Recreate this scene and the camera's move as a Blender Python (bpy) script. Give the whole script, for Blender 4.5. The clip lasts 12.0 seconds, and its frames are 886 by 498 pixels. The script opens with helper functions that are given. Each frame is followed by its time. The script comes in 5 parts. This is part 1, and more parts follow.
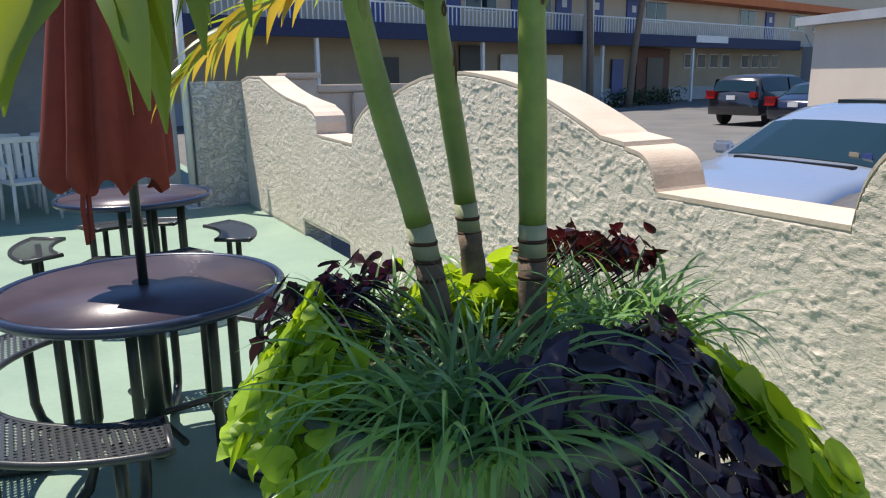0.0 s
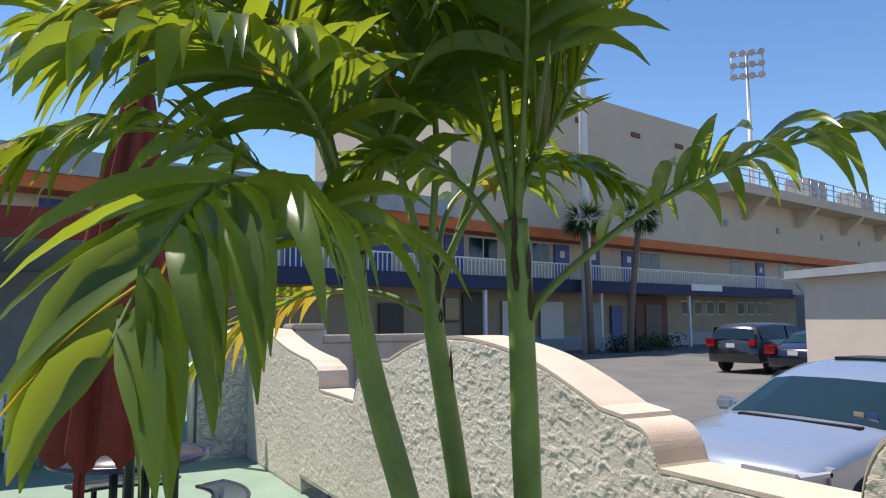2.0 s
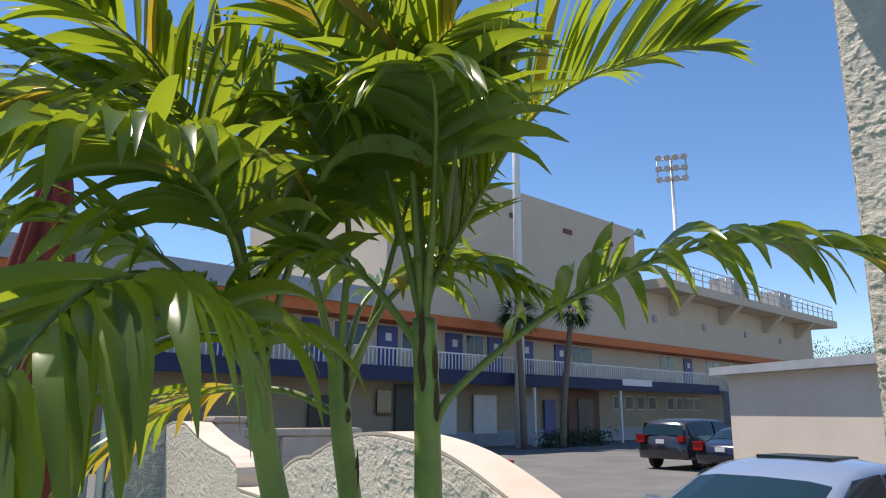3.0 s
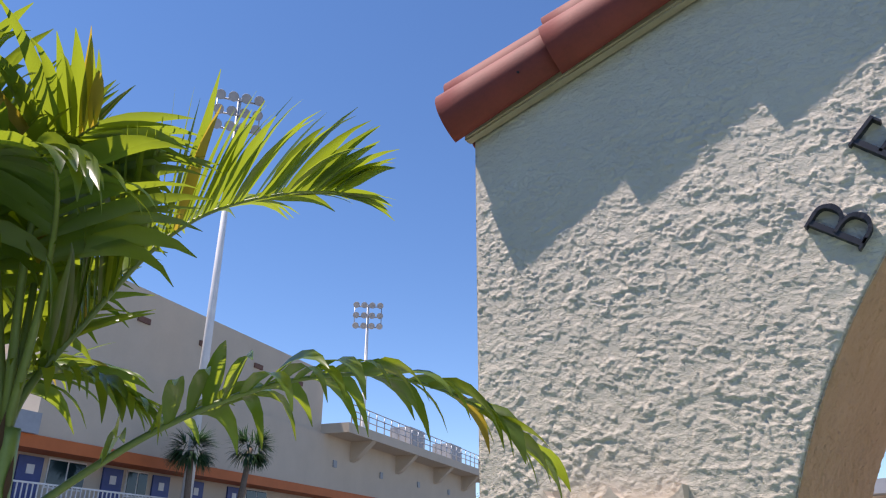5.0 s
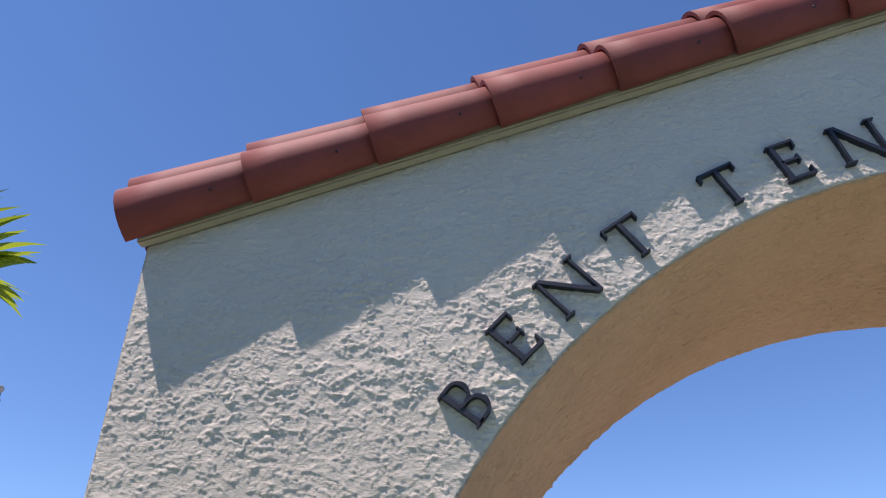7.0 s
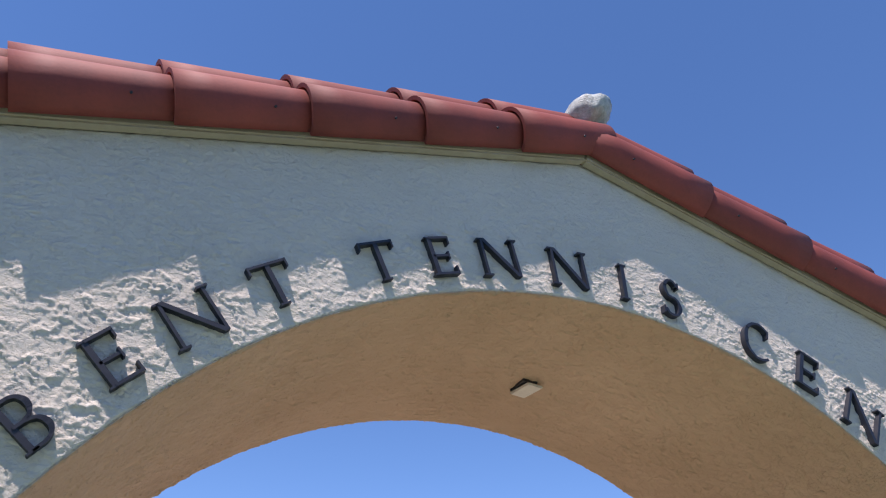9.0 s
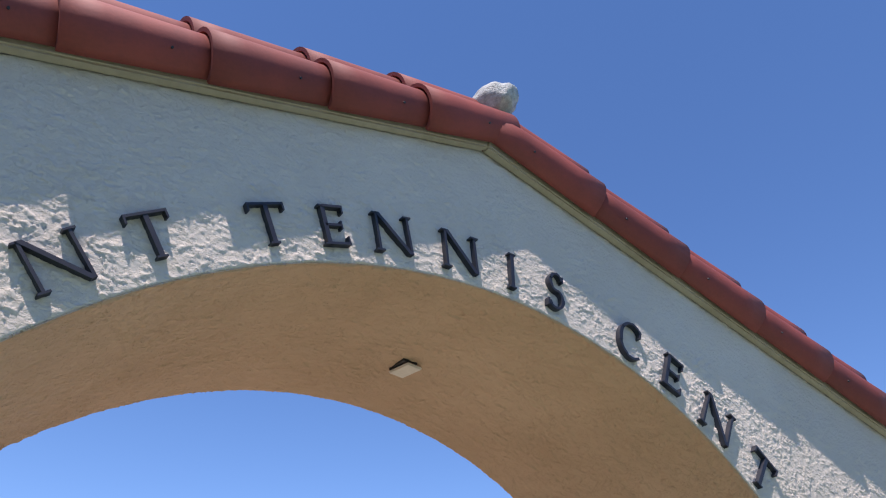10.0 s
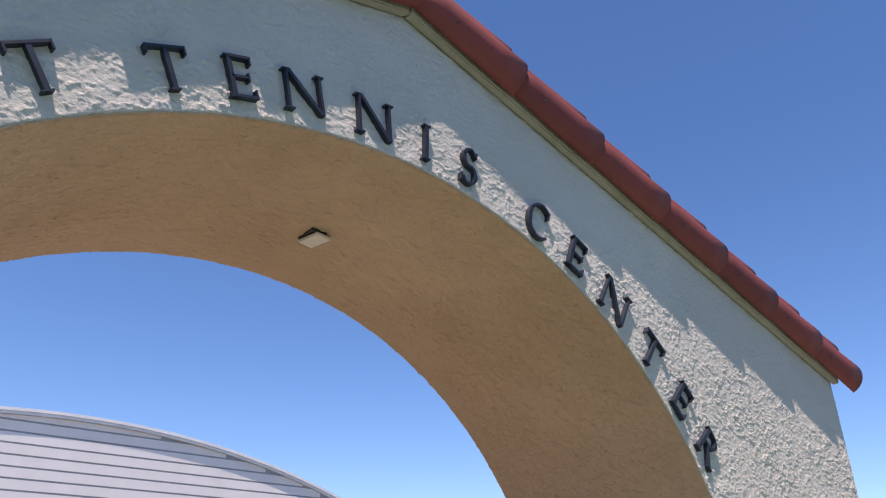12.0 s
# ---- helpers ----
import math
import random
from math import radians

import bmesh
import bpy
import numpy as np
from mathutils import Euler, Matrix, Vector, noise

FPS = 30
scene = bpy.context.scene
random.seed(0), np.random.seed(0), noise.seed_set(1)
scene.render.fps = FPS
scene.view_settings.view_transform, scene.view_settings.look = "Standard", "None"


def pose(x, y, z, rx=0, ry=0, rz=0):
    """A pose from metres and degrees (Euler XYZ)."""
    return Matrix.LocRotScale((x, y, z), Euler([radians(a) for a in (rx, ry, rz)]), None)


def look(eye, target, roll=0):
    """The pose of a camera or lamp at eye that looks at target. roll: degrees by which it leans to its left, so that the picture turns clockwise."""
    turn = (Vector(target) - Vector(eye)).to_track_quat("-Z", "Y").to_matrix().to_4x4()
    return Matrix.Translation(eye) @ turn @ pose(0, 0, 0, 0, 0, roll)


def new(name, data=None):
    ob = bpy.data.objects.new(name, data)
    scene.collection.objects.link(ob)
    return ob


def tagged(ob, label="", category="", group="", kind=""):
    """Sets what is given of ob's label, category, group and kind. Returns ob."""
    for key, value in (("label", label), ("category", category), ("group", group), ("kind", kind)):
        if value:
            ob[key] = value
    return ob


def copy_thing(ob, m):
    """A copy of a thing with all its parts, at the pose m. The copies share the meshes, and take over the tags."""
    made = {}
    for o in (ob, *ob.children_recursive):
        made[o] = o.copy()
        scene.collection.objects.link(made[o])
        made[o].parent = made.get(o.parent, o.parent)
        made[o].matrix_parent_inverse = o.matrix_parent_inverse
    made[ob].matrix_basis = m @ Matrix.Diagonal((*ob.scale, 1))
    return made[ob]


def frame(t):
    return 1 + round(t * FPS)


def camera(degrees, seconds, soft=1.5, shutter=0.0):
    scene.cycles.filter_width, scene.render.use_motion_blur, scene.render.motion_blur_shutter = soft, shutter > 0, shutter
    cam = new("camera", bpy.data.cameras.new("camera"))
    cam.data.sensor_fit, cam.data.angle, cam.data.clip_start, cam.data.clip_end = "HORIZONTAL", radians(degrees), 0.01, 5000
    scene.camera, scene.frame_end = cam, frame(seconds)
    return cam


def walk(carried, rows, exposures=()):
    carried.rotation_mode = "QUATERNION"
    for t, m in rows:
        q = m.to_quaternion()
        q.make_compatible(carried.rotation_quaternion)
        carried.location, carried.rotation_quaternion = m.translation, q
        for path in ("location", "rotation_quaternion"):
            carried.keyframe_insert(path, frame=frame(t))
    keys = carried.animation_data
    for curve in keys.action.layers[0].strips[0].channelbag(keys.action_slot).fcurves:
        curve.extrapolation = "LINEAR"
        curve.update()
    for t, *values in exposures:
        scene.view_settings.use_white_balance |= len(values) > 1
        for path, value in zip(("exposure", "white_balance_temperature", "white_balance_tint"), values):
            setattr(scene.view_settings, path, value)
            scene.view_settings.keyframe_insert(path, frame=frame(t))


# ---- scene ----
cam = camera(61.5, 12.0, soft=1.15)
PATH = [
    (0, (-0.096, 0.951, 1.529), (0.817, 2.672, 1.077), -0.7),
    (0.5, (-0.107, 0.933, 1.563), (0.806, 2.688, 1.267), -0.7),
    (1, (-0.113, 0.923, 1.595), (0.8, 2.698, 1.467), -0.6),
    (1.5, (-0.119, 0.904, 1.632), (0.797, 2.682, 1.67), -0.5),
    (2, (-0.106, 0.896, 1.659), (0.824, 2.657, 1.846), -0.3),
    (2.5, (-0.08, 0.887, 1.675), (0.895, 2.604, 1.995), -0.3),
    (2.7, (-0.074, 0.879, 1.68), (0.928, 2.57, 2.048), -0.1),
    (4.3, (0.006, 0.76, 1.617), (1.385, 2.043, 2.289), 0.4),
    (4.5, (0.012, 0.751, 1.62), (1.439, 1.962, 2.325), 0.5),
    (5, (0.018, 0.736, 1.636), (1.553, 1.752, 2.418), 0.4),
    (5.5, (0.02, 0.724, 1.651), (1.633, 1.539, 2.508), 0.2),
    (6, (0.013, 0.707, 1.668), (1.675, 1.318, 2.598), 0.3),
    (6.5, (-0.002, 0.688, 1.683), (1.683, 1.094, 2.681), 0.3),
    (7, (-0.002, 0.679, 1.681), (1.677, 0.869, 2.75), 0.2),
    (7.5, (0.0, 0.656, 1.689), (1.658, 0.624, 2.807), 0.1),
    (9.5, (0.163, 0.67, 1.781), (1.556, -0.193, 2.928), -0.4),
    (10, (0.175, 0.646, 1.77), (1.517, -0.323, 2.893), -0.3),
    (10.5, (0.196, 0.624, 1.753), (1.503, -0.427, 2.842), -0.5),
    (11, (0.208, 0.6, 1.736), (1.507, -0.513, 2.773), -0.5),
    (11.5, (0.217, 0.583, 1.72), (1.523, -0.585, 2.685), -0.5),
    (12, (0.211, 0.564, 1.695), (1.531, -0.652, 2.577), -0.6),
]
walk(cam, [(t, look(eye, target, roll)) for t, eye, target, roll in PATH],
     [(0, 0.36, 6800, 14), (2.5, 0.26, 6900, 14), (4.5, 0.32, 6800, 20), (7.5, 0.25, 6500, 25), (9.5, 0.37, 6450, 25), (12, 0.25, 6550, 24)])

# ---- sky, sun, exposure ----
SUN_DIR = Vector((-0.206, 0.335, 0.90)).normalized()
world = bpy.data.worlds.new("sky")
scene.world = world
world.use_nodes = True
wn = world.node_tree
sky = wn.nodes.new("ShaderNodeTexSky")
sky.sky_type = 'NISHITA'
sky.sun_disc = False
sky.sun_elevation = math.asin(SUN_DIR.z)
sky.sun_rotation = math.atan2(SUN_DIR.x, SUN_DIR.y)
sky.altitude = 0
sky.air_density, sky.dust_density, sky.ozone_density = 0.82, 0.0, 3.2
tone = wn.nodes.new("ShaderNodeHueSaturation")
tone.inputs["Saturation"].default_value = 1.15
wn.links.new(sky.outputs[0], tone.inputs["Color"])
wn.links.new(tone.outputs[0], wn.nodes["Background"].inputs[0])
wn.nodes["Background"].inputs[1].default_value = 0.155
sun = new("sun", bpy.data.lights.new("sun", 'SUN'))
sun.data.energy, sun.data.angle, sun.data.color = 5.0, radians(0.53), (1.0, 0.95, 0.87)
sun.matrix_world = look(SUN_DIR * 60, (0, 0, 0))

# ---- materials ----
def shader(name):
    m = bpy.data.materials.new(name)
    m.use_nodes = True
    return m, m.node_tree, m.node_tree.nodes["Principled BSDF"]


def nd(nt, kind, **kw):
    n = nt.nodes.new(kind)
    for k, v in kw.items():
        n.inputs[k.replace("_", " ")].default_value = v
    return n


def ramp(nt, src, stops):
    r = nt.nodes.new("ShaderNodeValToRGB")
    e = r.color_ramp.elements
    e[0].position, e[0].color = stops[0][0], (*stops[0][1], 1)
    e[1].position, e[1].color = stops[-1][0], (*stops[-1][1], 1)
    for p, c in stops[1:-1]:
        x = e.new(p)
        x.color = (*c, 1)
    nt.links.new(src, r.inputs[0])
    return r.outputs[0]


def surf(name, col, col2=None, rough=0.6, metal=0.0, scale=6.0, fine=60.0, bump=0.15, dist=0.004, spec=0.5, vary=0.0):
    """A surface with stains at one scale, grain at a finer one, and fine relief."""
    m, nt, b = shader(name)
    col2 = col2 or tuple(c * 0.8 for c in col)
    tc = nt.nodes.new("ShaderNodeTexCoord")
    a = nd(nt, "ShaderNodeTexNoise", Scale=scale, Detail=6.0, Roughness=0.6)
    g = nd(nt, "ShaderNodeTexNoise", Scale=fine, Detail=4.0, Roughness=0.6)
    for n in (a, g):
        nt.links.new(tc.outputs["Object"], n.inputs["Vector"])
    mix = nt.nodes.new("ShaderNodeMath")
    mix.operation = 'MULTIPLY_ADD'
    nt.links.new(g.outputs[0], mix.inputs[0])
    mix.inputs[1].default_value = 0.35
    nt.links.new(a.outputs[0], mix.inputs[2])
    c = ramp(nt, mix.outputs[0], [(0.45, col2), (0.85, col)])
    if vary:
        oi = nt.nodes.new("ShaderNodeObjectInfo")
        hs = nt.nodes.new("ShaderNodeHueSaturation")
        mr = nd(nt, "ShaderNodeMapRange", To_Min=1 - vary, To_Max=1 + vary)
        nt.links.new(oi.outputs["Random"], mr.inputs[0])
        nt.links.new(mr.outputs[0], hs.inputs["Value"])
        nt.links.new(c, hs.inputs["Color"])
        c = hs.outputs[0]
    nt.links.new(c, b.inputs["Base Color"])
    b.inputs["Roughness"].default_value, b.inputs["Metallic"].default_value = rough, metal
    b.inputs["Specular IOR Level"].default_value = spec
    if bump:
        bm_ = nd(nt, "ShaderNodeBump", Strength=bump, Distance=dist)
        nt.links.new(g.outputs[0], bm_.inputs["Height"])
        nt.links.new(bm_.outputs[0], b.inputs["Normal"])
    return m


def stucco(name, col, col2, depth, scale=9.0):
    """Skip-trowelled stucco: flat pressed plateaus with torn ridges between them, grain and soft stains."""
    m, nt, b = shader(name)
    tc = nt.nodes.new("ShaderNodeTexCoord")
    mp = nd(nt, "ShaderNodeMapping", Scale=(1.0, 0.75, 1.35))
    nt.links.new(tc.outputs["Object"], mp.inputs["Vector"])
    big = nd(nt, "ShaderNodeTexNoise", Scale=scale, Detail=5.0, Roughness=0.58, Distortion=0.35)
    small = nd(nt, "ShaderNodeTexNoise", Scale=scale * 2.6, Detail=4.0, Roughness=0.6, Distortion=0.4)
    stain = nd(nt, "ShaderNodeTexNoise", Scale=1.3, Detail=5.0, Roughness=0.6)
    for n in (big, small):
        nt.links.new(mp.outputs[0], n.inputs["Vector"])
    nt.links.new(tc.outputs["Object"], stain.inputs["Vector"])
    plate = ramp(nt, big.outputs[0], [(0.44, (0, 0, 0)), (0.475, (0.7, 0.7, 0.7)), (0.53, (0.8, 0.8, 0.8)), (0.56, (1.5, 1.5, 1.5))])
    torn = ramp(nt, small.outputs[0], [(0.50, (0, 0, 0)), (0.56, (1, 1, 1))])
    mul = nt.nodes.new("ShaderNodeMath")
    mul.operation = 'MULTIPLY_ADD'
    nt.links.new(torn, mul.inputs[0])
    mul.inputs[1].default_value = 0.45
    nt.links.new(plate, mul.inputs[2])
    bp = nd(nt, "ShaderNodeBump", Strength=1.0, Distance=depth)
    nt.links.new(mul.outputs[0], bp.inputs["Height"])
    nt.links.new(bp.outputs[0], b.inputs["Normal"])
    c = ramp(nt, stain.outputs[0], [(0.3, col2), (0.65, col)])
    nt.links.new(c, b.inputs["Base Color"])
    b.inputs["Roughness"].default_value = 0.85
    b.inputs["Specular IOR Level"].default_value = 0.25
    return m


def leaf(name, col, col2, trans=0.5, rough=0.38, glow=None, scale=14.0):
    """A leaf that lets light through: gloss above, a brighter tone where the sun shines through."""
    m, nt, b = shader(name)
    tc = nt.nodes.new("ShaderNodeTexCoord")
    ge = nt.nodes.new("ShaderNodeNewGeometry")
    n = nd(nt, "ShaderNodeTexNoise", Scale=scale, Detail=4.0)
    nt.links.new(tc.outputs["Object"], n.inputs["Vector"])
    add = nt.nodes.new("ShaderNodeMath")
    add.operation = 'MULTIPLY_ADD'
    nt.links.new(ge.outputs["Random Per Island"], add.inputs[0])
    add.inputs[1].default_value = 0.5
    nt.links.new(n.outputs[0], add.inputs[2])
    c = ramp(nt, add.outputs[0], [(0.4, col2), (0.95, col)])
    nt.links.new(c, b.inputs["Base Color"])
    b.inputs["Roughness"].default_value = rough
    t = nt.nodes.new("ShaderNodeBsdfTranslucent")
    t.inputs[0].default_value = (*(glow or tuple(min(1, v * 2.2) for v in col)), 1)
    mx = nt.nodes.new("ShaderNodeMixShader")
    mx.inputs[0].default_value = trans
    nt.links.new(b.outputs[0], mx.inputs[1])
    nt.links.new(t.outputs[0], mx.inputs[2])
    nt.links.new(mx.outputs[0], nt.nodes["Material Output"].inputs[0])
    return m


M_STUCCO = stucco("stucco_face", (0.64, 0.575, 0.475), (0.57, 0.51, 0.42), 0.013, 8.0)
M_STUCCO_LOW = stucco("stucco_low", (0.68, 0.65, 0.60), (0.60, 0.57, 0.52), 0.022, 6.5)
M_COAT = stucco("stucco_coat", (0.69, 0.625, 0.52), (0.62, 0.56, 0.465), 0.0014, 36)
M_COAT_LOW = stucco("stucco_coat_low", (0.74, 0.67, 0.56), (0.64, 0.57, 0.47), 0.0015, 26)
M_SOFFIT = stucco("stucco_tan", (0.52, 0.345, 0.215), (0.44, 0.285, 0.17), 0.003, 15.0)
M_COPING = surf("coping_peach", (0.68, 0.57, 0.46), (0.58, 0.47, 0.36), rough=0.8, scale=4, fine=45, bump=0.4, dist=0.006)
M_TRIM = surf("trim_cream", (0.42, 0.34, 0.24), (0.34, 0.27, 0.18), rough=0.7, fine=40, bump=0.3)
M_TILE = surf("clay_tile", (0.25, 0.046, 0.030), (0.17, 0.033, 0.023), rough=0.72, scale=5, fine=90, bump=0.2, dist=0.002, vary=0.12)
M_LETTER = surf("letter_navy", (0.02, 0.023, 0.034), (0.012, 0.014, 0.022), rough=0.5, metal=0.0, bump=0.1)
M_FLOOR = surf("green_paint", (0.26, 0.37, 0.28), (0.20, 0.30, 0.23), rough=0.65, scale=1.5, fine=25, bump=0.2)
M_ASPHALT = surf("asphalt", (0.17, 0.165, 0.155), (0.11, 0.11, 0.105), rough=0.9, scale=0.6, fine=40, bump=0.5, dist=0.01)
M_PLASTIC = surf("vinyl_dark", (0.035, 0.04, 0.045), (0.02, 0.024, 0.028), rough=0.35, fine=70, bump=0.1)
M_TABLE = surf("table_top", (0.085, 0.06, 0.075), (0.055, 0.04, 0.05), rough=0.33, fine=120, bump=0.15)
M_RIM = surf("table_rim", (0.03, 0.045, 0.09), (0.02, 0.03, 0.06), rough=0.25, bump=0.05)
M_POST = surf("green_steel", (0.025, 0.035, 0.03), (0.015, 0.022, 0.018), rough=0.35, bump=0.1)
M_CANVAS = surf("red_canvas", (0.27, 0.045, 0.03), (0.20, 0.03, 0.022), rough=0.85, scale=8, fine=300, bump=0.3, dist=0.001)
M_POT = surf("pot_sage", (0.14, 0.16, 0.13), (0.10, 0.12, 0.095), rough=0.7, fine=50, bump=0.2)
M_SOIL = surf("soil", (0.05, 0.035, 0.025), (0.03, 0.02, 0.015), rough=0.95, fine=60, bump=0.8, dist=0.01)
M_BLADE = leaf("grass_blade", (0.21, 0.37, 0.15), (0.10, 0.22, 0.085), 0.38, 0.28, (0.34, 0.60, 0.15))
M_LIME = leaf("lime_leaf", (0.34, 0.50, 0.03), (0.22, 0.38, 0.02), 0.45, 0.45, (0.55, 0.75, 0.03))
M_PURPLE = leaf("purple_leaf", (0.062, 0.044, 0.086), (0.026, 0.018, 0.036), 0.15, 0.38, (0.10, 0.015, 0.05))
M_COLEUS = leaf("maroon_leaf", (0.045, 0.010, 0.016), (0.016, 0.007, 0.010), 0.25, 0.45, (0.14, 0.014, 0.02))
M_FROND = leaf("palm_leaf", (0.12, 0.185, 0.04), (0.045, 0.09, 0.018), 0.42, 0.27, (0.42, 0.52, 0.03), 6.0)
M_FROND_DRY = leaf("palm_leaf_dry", (0.35, 0.30, 0.05), (0.25, 0.13, 0.03), 0.45, 0.5, (0.6, 0.42, 0.04), 9.0)
M_RACHIS = surf("palm_stem", (0.22, 0.27, 0.07), (0.14, 0.19, 0.05), rough=0.45, scale=10, fine=60, bump=0.1)
M_SHAFT = surf("palm_crownshaft", (0.235, 0.32, 0.08), (0.14, 0.21, 0.055), rough=0.4, scale=7, fine=30, bump=0.15)
M_BARK = surf("palm_bark", (0.23, 0.17, 0.12), (0.12, 0.085, 0.06), rough=0.85, scale=16, fine=90, bump=0.5, dist=0.004)
M_RING = surf("palm_ring_pale", (0.42, 0.44, 0.30), (0.30, 0.33, 0.20), rough=0.6, scale=14, fine=70, bump=0.2)
M_SCAR = surf("palm_scar", (0.10, 0.055, 0.03), (0.06, 0.03, 0.02), rough=0.8, bump=0.2)
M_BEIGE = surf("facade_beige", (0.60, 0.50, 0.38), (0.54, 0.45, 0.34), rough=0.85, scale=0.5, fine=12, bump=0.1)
# Ground storey beige, darkened to carry its shade below the walkway.
M_BEIGE_SHADED = surf("facade_low_shaded", (0.41, 0.33, 0.225), (0.35, 0.28, 0.19), rough=0.85, scale=0.6, fine=12, bump=0.1)
M_ORANGE = surf("orange_band", (0.62, 0.16, 0.04), (0.52, 0.13, 0.03), rough=0.7, scale=1, bump=0)
M_BLUE = surf("door_blue", (0.055, 0.085, 0.27), (0.04, 0.065, 0.2), rough=0.5, scale=2, bump=0)
M_NAVY = surf("awning_navy", (0.02, 0.03, 0.09), (0.014, 0.02, 0.06), rough=0.7, bump=0)
M_WHITE = surf("white_paint", (0.78, 0.77, 0.74), (0.68, 0.67, 0.64), rough=0.6, scale=2, bump=0.05)
M_GREYW = surf("grey_panel", (0.36, 0.38, 0.40), (0.28, 0.30, 0.32), rough=0.6, scale=2, bump=0.05)
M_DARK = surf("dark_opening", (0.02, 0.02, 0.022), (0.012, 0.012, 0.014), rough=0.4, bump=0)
M_RUBBER = surf("tyre_rubber", (0.02, 0.02, 0.02), rough=0.8, bump=0)
M_CHROME = surf("bright_metal", (0.6, 0.6, 0.6), rough=0.25, metal=1.0, bump=0)
M_STEEL = surf("galvanised", (0.42, 0.44, 0.46), (0.34, 0.36, 0.38), rough=0.45, metal=0.6, bump=0)
M_RED = surf("tail_red", (0.45, 0.015, 0.015), rough=0.2, bump=0)
M_LAMP = surf("headlight_clear", (0.55, 0.57, 0.6), rough=0.1, bump=0)
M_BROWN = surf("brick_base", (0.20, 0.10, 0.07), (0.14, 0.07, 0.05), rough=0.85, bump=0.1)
M_HEDGE = leaf("hedge_leaf", (0.04, 0.09, 0.03), (0.02, 0.05, 0.015), 0.25)
M_PLAQUE = surf("cast_stone", (0.66, 0.57, 0.46), (0.54, 0.46, 0.37), rough=0.85, scale=9, fine=60, bump=0.5, dist=0.005)
M_BLOCK = surf("cream_block", (0.66, 0.58, 0.48), (0.58, 0.50, 0.41), rough=0.85, scale=0.8, fine=20, bump=0.3, dist=0.006)
M_SIDING = surf("white_siding", (0.82, 0.76, 0.69), (0.75, 0.69, 0.62), rough=0.6, scale=1, bump=0)
M_MESHCAP = surf("mesh_cap", (0.55, 0.58, 0.53), (0.24, 0.27, 0.25), rough=0.5, scale=25, fine=140, bump=0.8, dist=0.01)
M_WINDOW, _nt, _b = shader("window_glass")
_b.inputs["Base Color"].default_value = (0.012, 0.030, 0.036, 1)
_b.inputs["Roughness"].default_value = 0.03


def paint(name, col, rough=0.22):
    m, nt, b = shader(name)
    b.inputs["Base Color"].default_value = (*col, 1)
    b.inputs["Metallic"].default_value = 0.55
    b.inputs["Roughness"].default_value = rough
    b.inputs["Coat Weight"].default_value = 0.8
    b.inputs["Coat Roughness"].default_value = 0.05
    n = nd(nt, "ShaderNodeTexNoise", Scale=900.0)
    bp = nd(nt, "ShaderNodeBump", Strength=0.03, Distance=0.001)
    nt.links.new(n.outputs[0], bp.inputs["Height"])
    nt.links.new(bp.outputs[0], b.inputs["Normal"])
    return m


M_SILVER = paint("car_silver_blue", (0.44, 0.50, 0.59))
M_CHARCOAL = paint("car_charcoal", (0.06, 0.06, 0.065))
M_DKBLUE = paint("car_midnight", (0.03, 0.035, 0.06))
M_CARBLUE = paint("car_blue", (0.04, 0.10, 0.40))
M_CARWHITE = paint("car_white", (0.75, 0.77, 0.80))


# ---- mesh helpers ----
def link(name, bm, mats, parent=None, label="", smooth=False):
    me = bpy.data.meshes.new(name)
    bmesh.ops.recalc_face_normals(bm, faces=bm.faces)
    bm.to_mesh(me)
    bm.free()
    for m in (mats if isinstance(mats, (list, tuple)) else [mats]):
        me.materials.append(m)
    if smooth:
        me.polygons.foreach_set("use_smooth", [True] * len(me.polygons))
    ob = new(name, me)
    if parent:
        ob.parent = parent
    if label:
        ob["label"] = label
    return ob


def part(name, bm, material, parent, label="", smooth=False):
    return link(name, bm, material, parent, label, smooth)


def thing(name, m, label, category, group="", kind=""):
    e = new(name)
    e.matrix_world = m
    return tagged(e, label, category, group, kind)


def box(bm, x0, x1, y0, y1, z0, z1, bevel=0.0, mat=0, m=None):
    r = bmesh.ops.create_cube(bm, size=1.0)
    vs = r["verts"]
    for v in vs:
        v.co = Vector((x0 + (v.co.x + 0.5) * (x1 - x0), y0 + (v.co.y + 0.5) * (y1 - y0), z0 + (v.co.z + 0.5) * (z1 - z0)))
    if m is not None:
        bmesh.ops.transform(bm, matrix=m, verts=vs)
    fs = {f for v in vs for f in v.link_faces}
    for f in fs:
        f.material_index = mat
    if bevel:
        es = list({e for v in vs for e in v.link_edges})
        bmesh.ops.bevel(bm, geom=es, offset=bevel, segments=2, affect='EDGES', clamp_overlap=True)
    return bm


def boxed(*a, **k):
    return box(bmesh.new(), *a, **k)


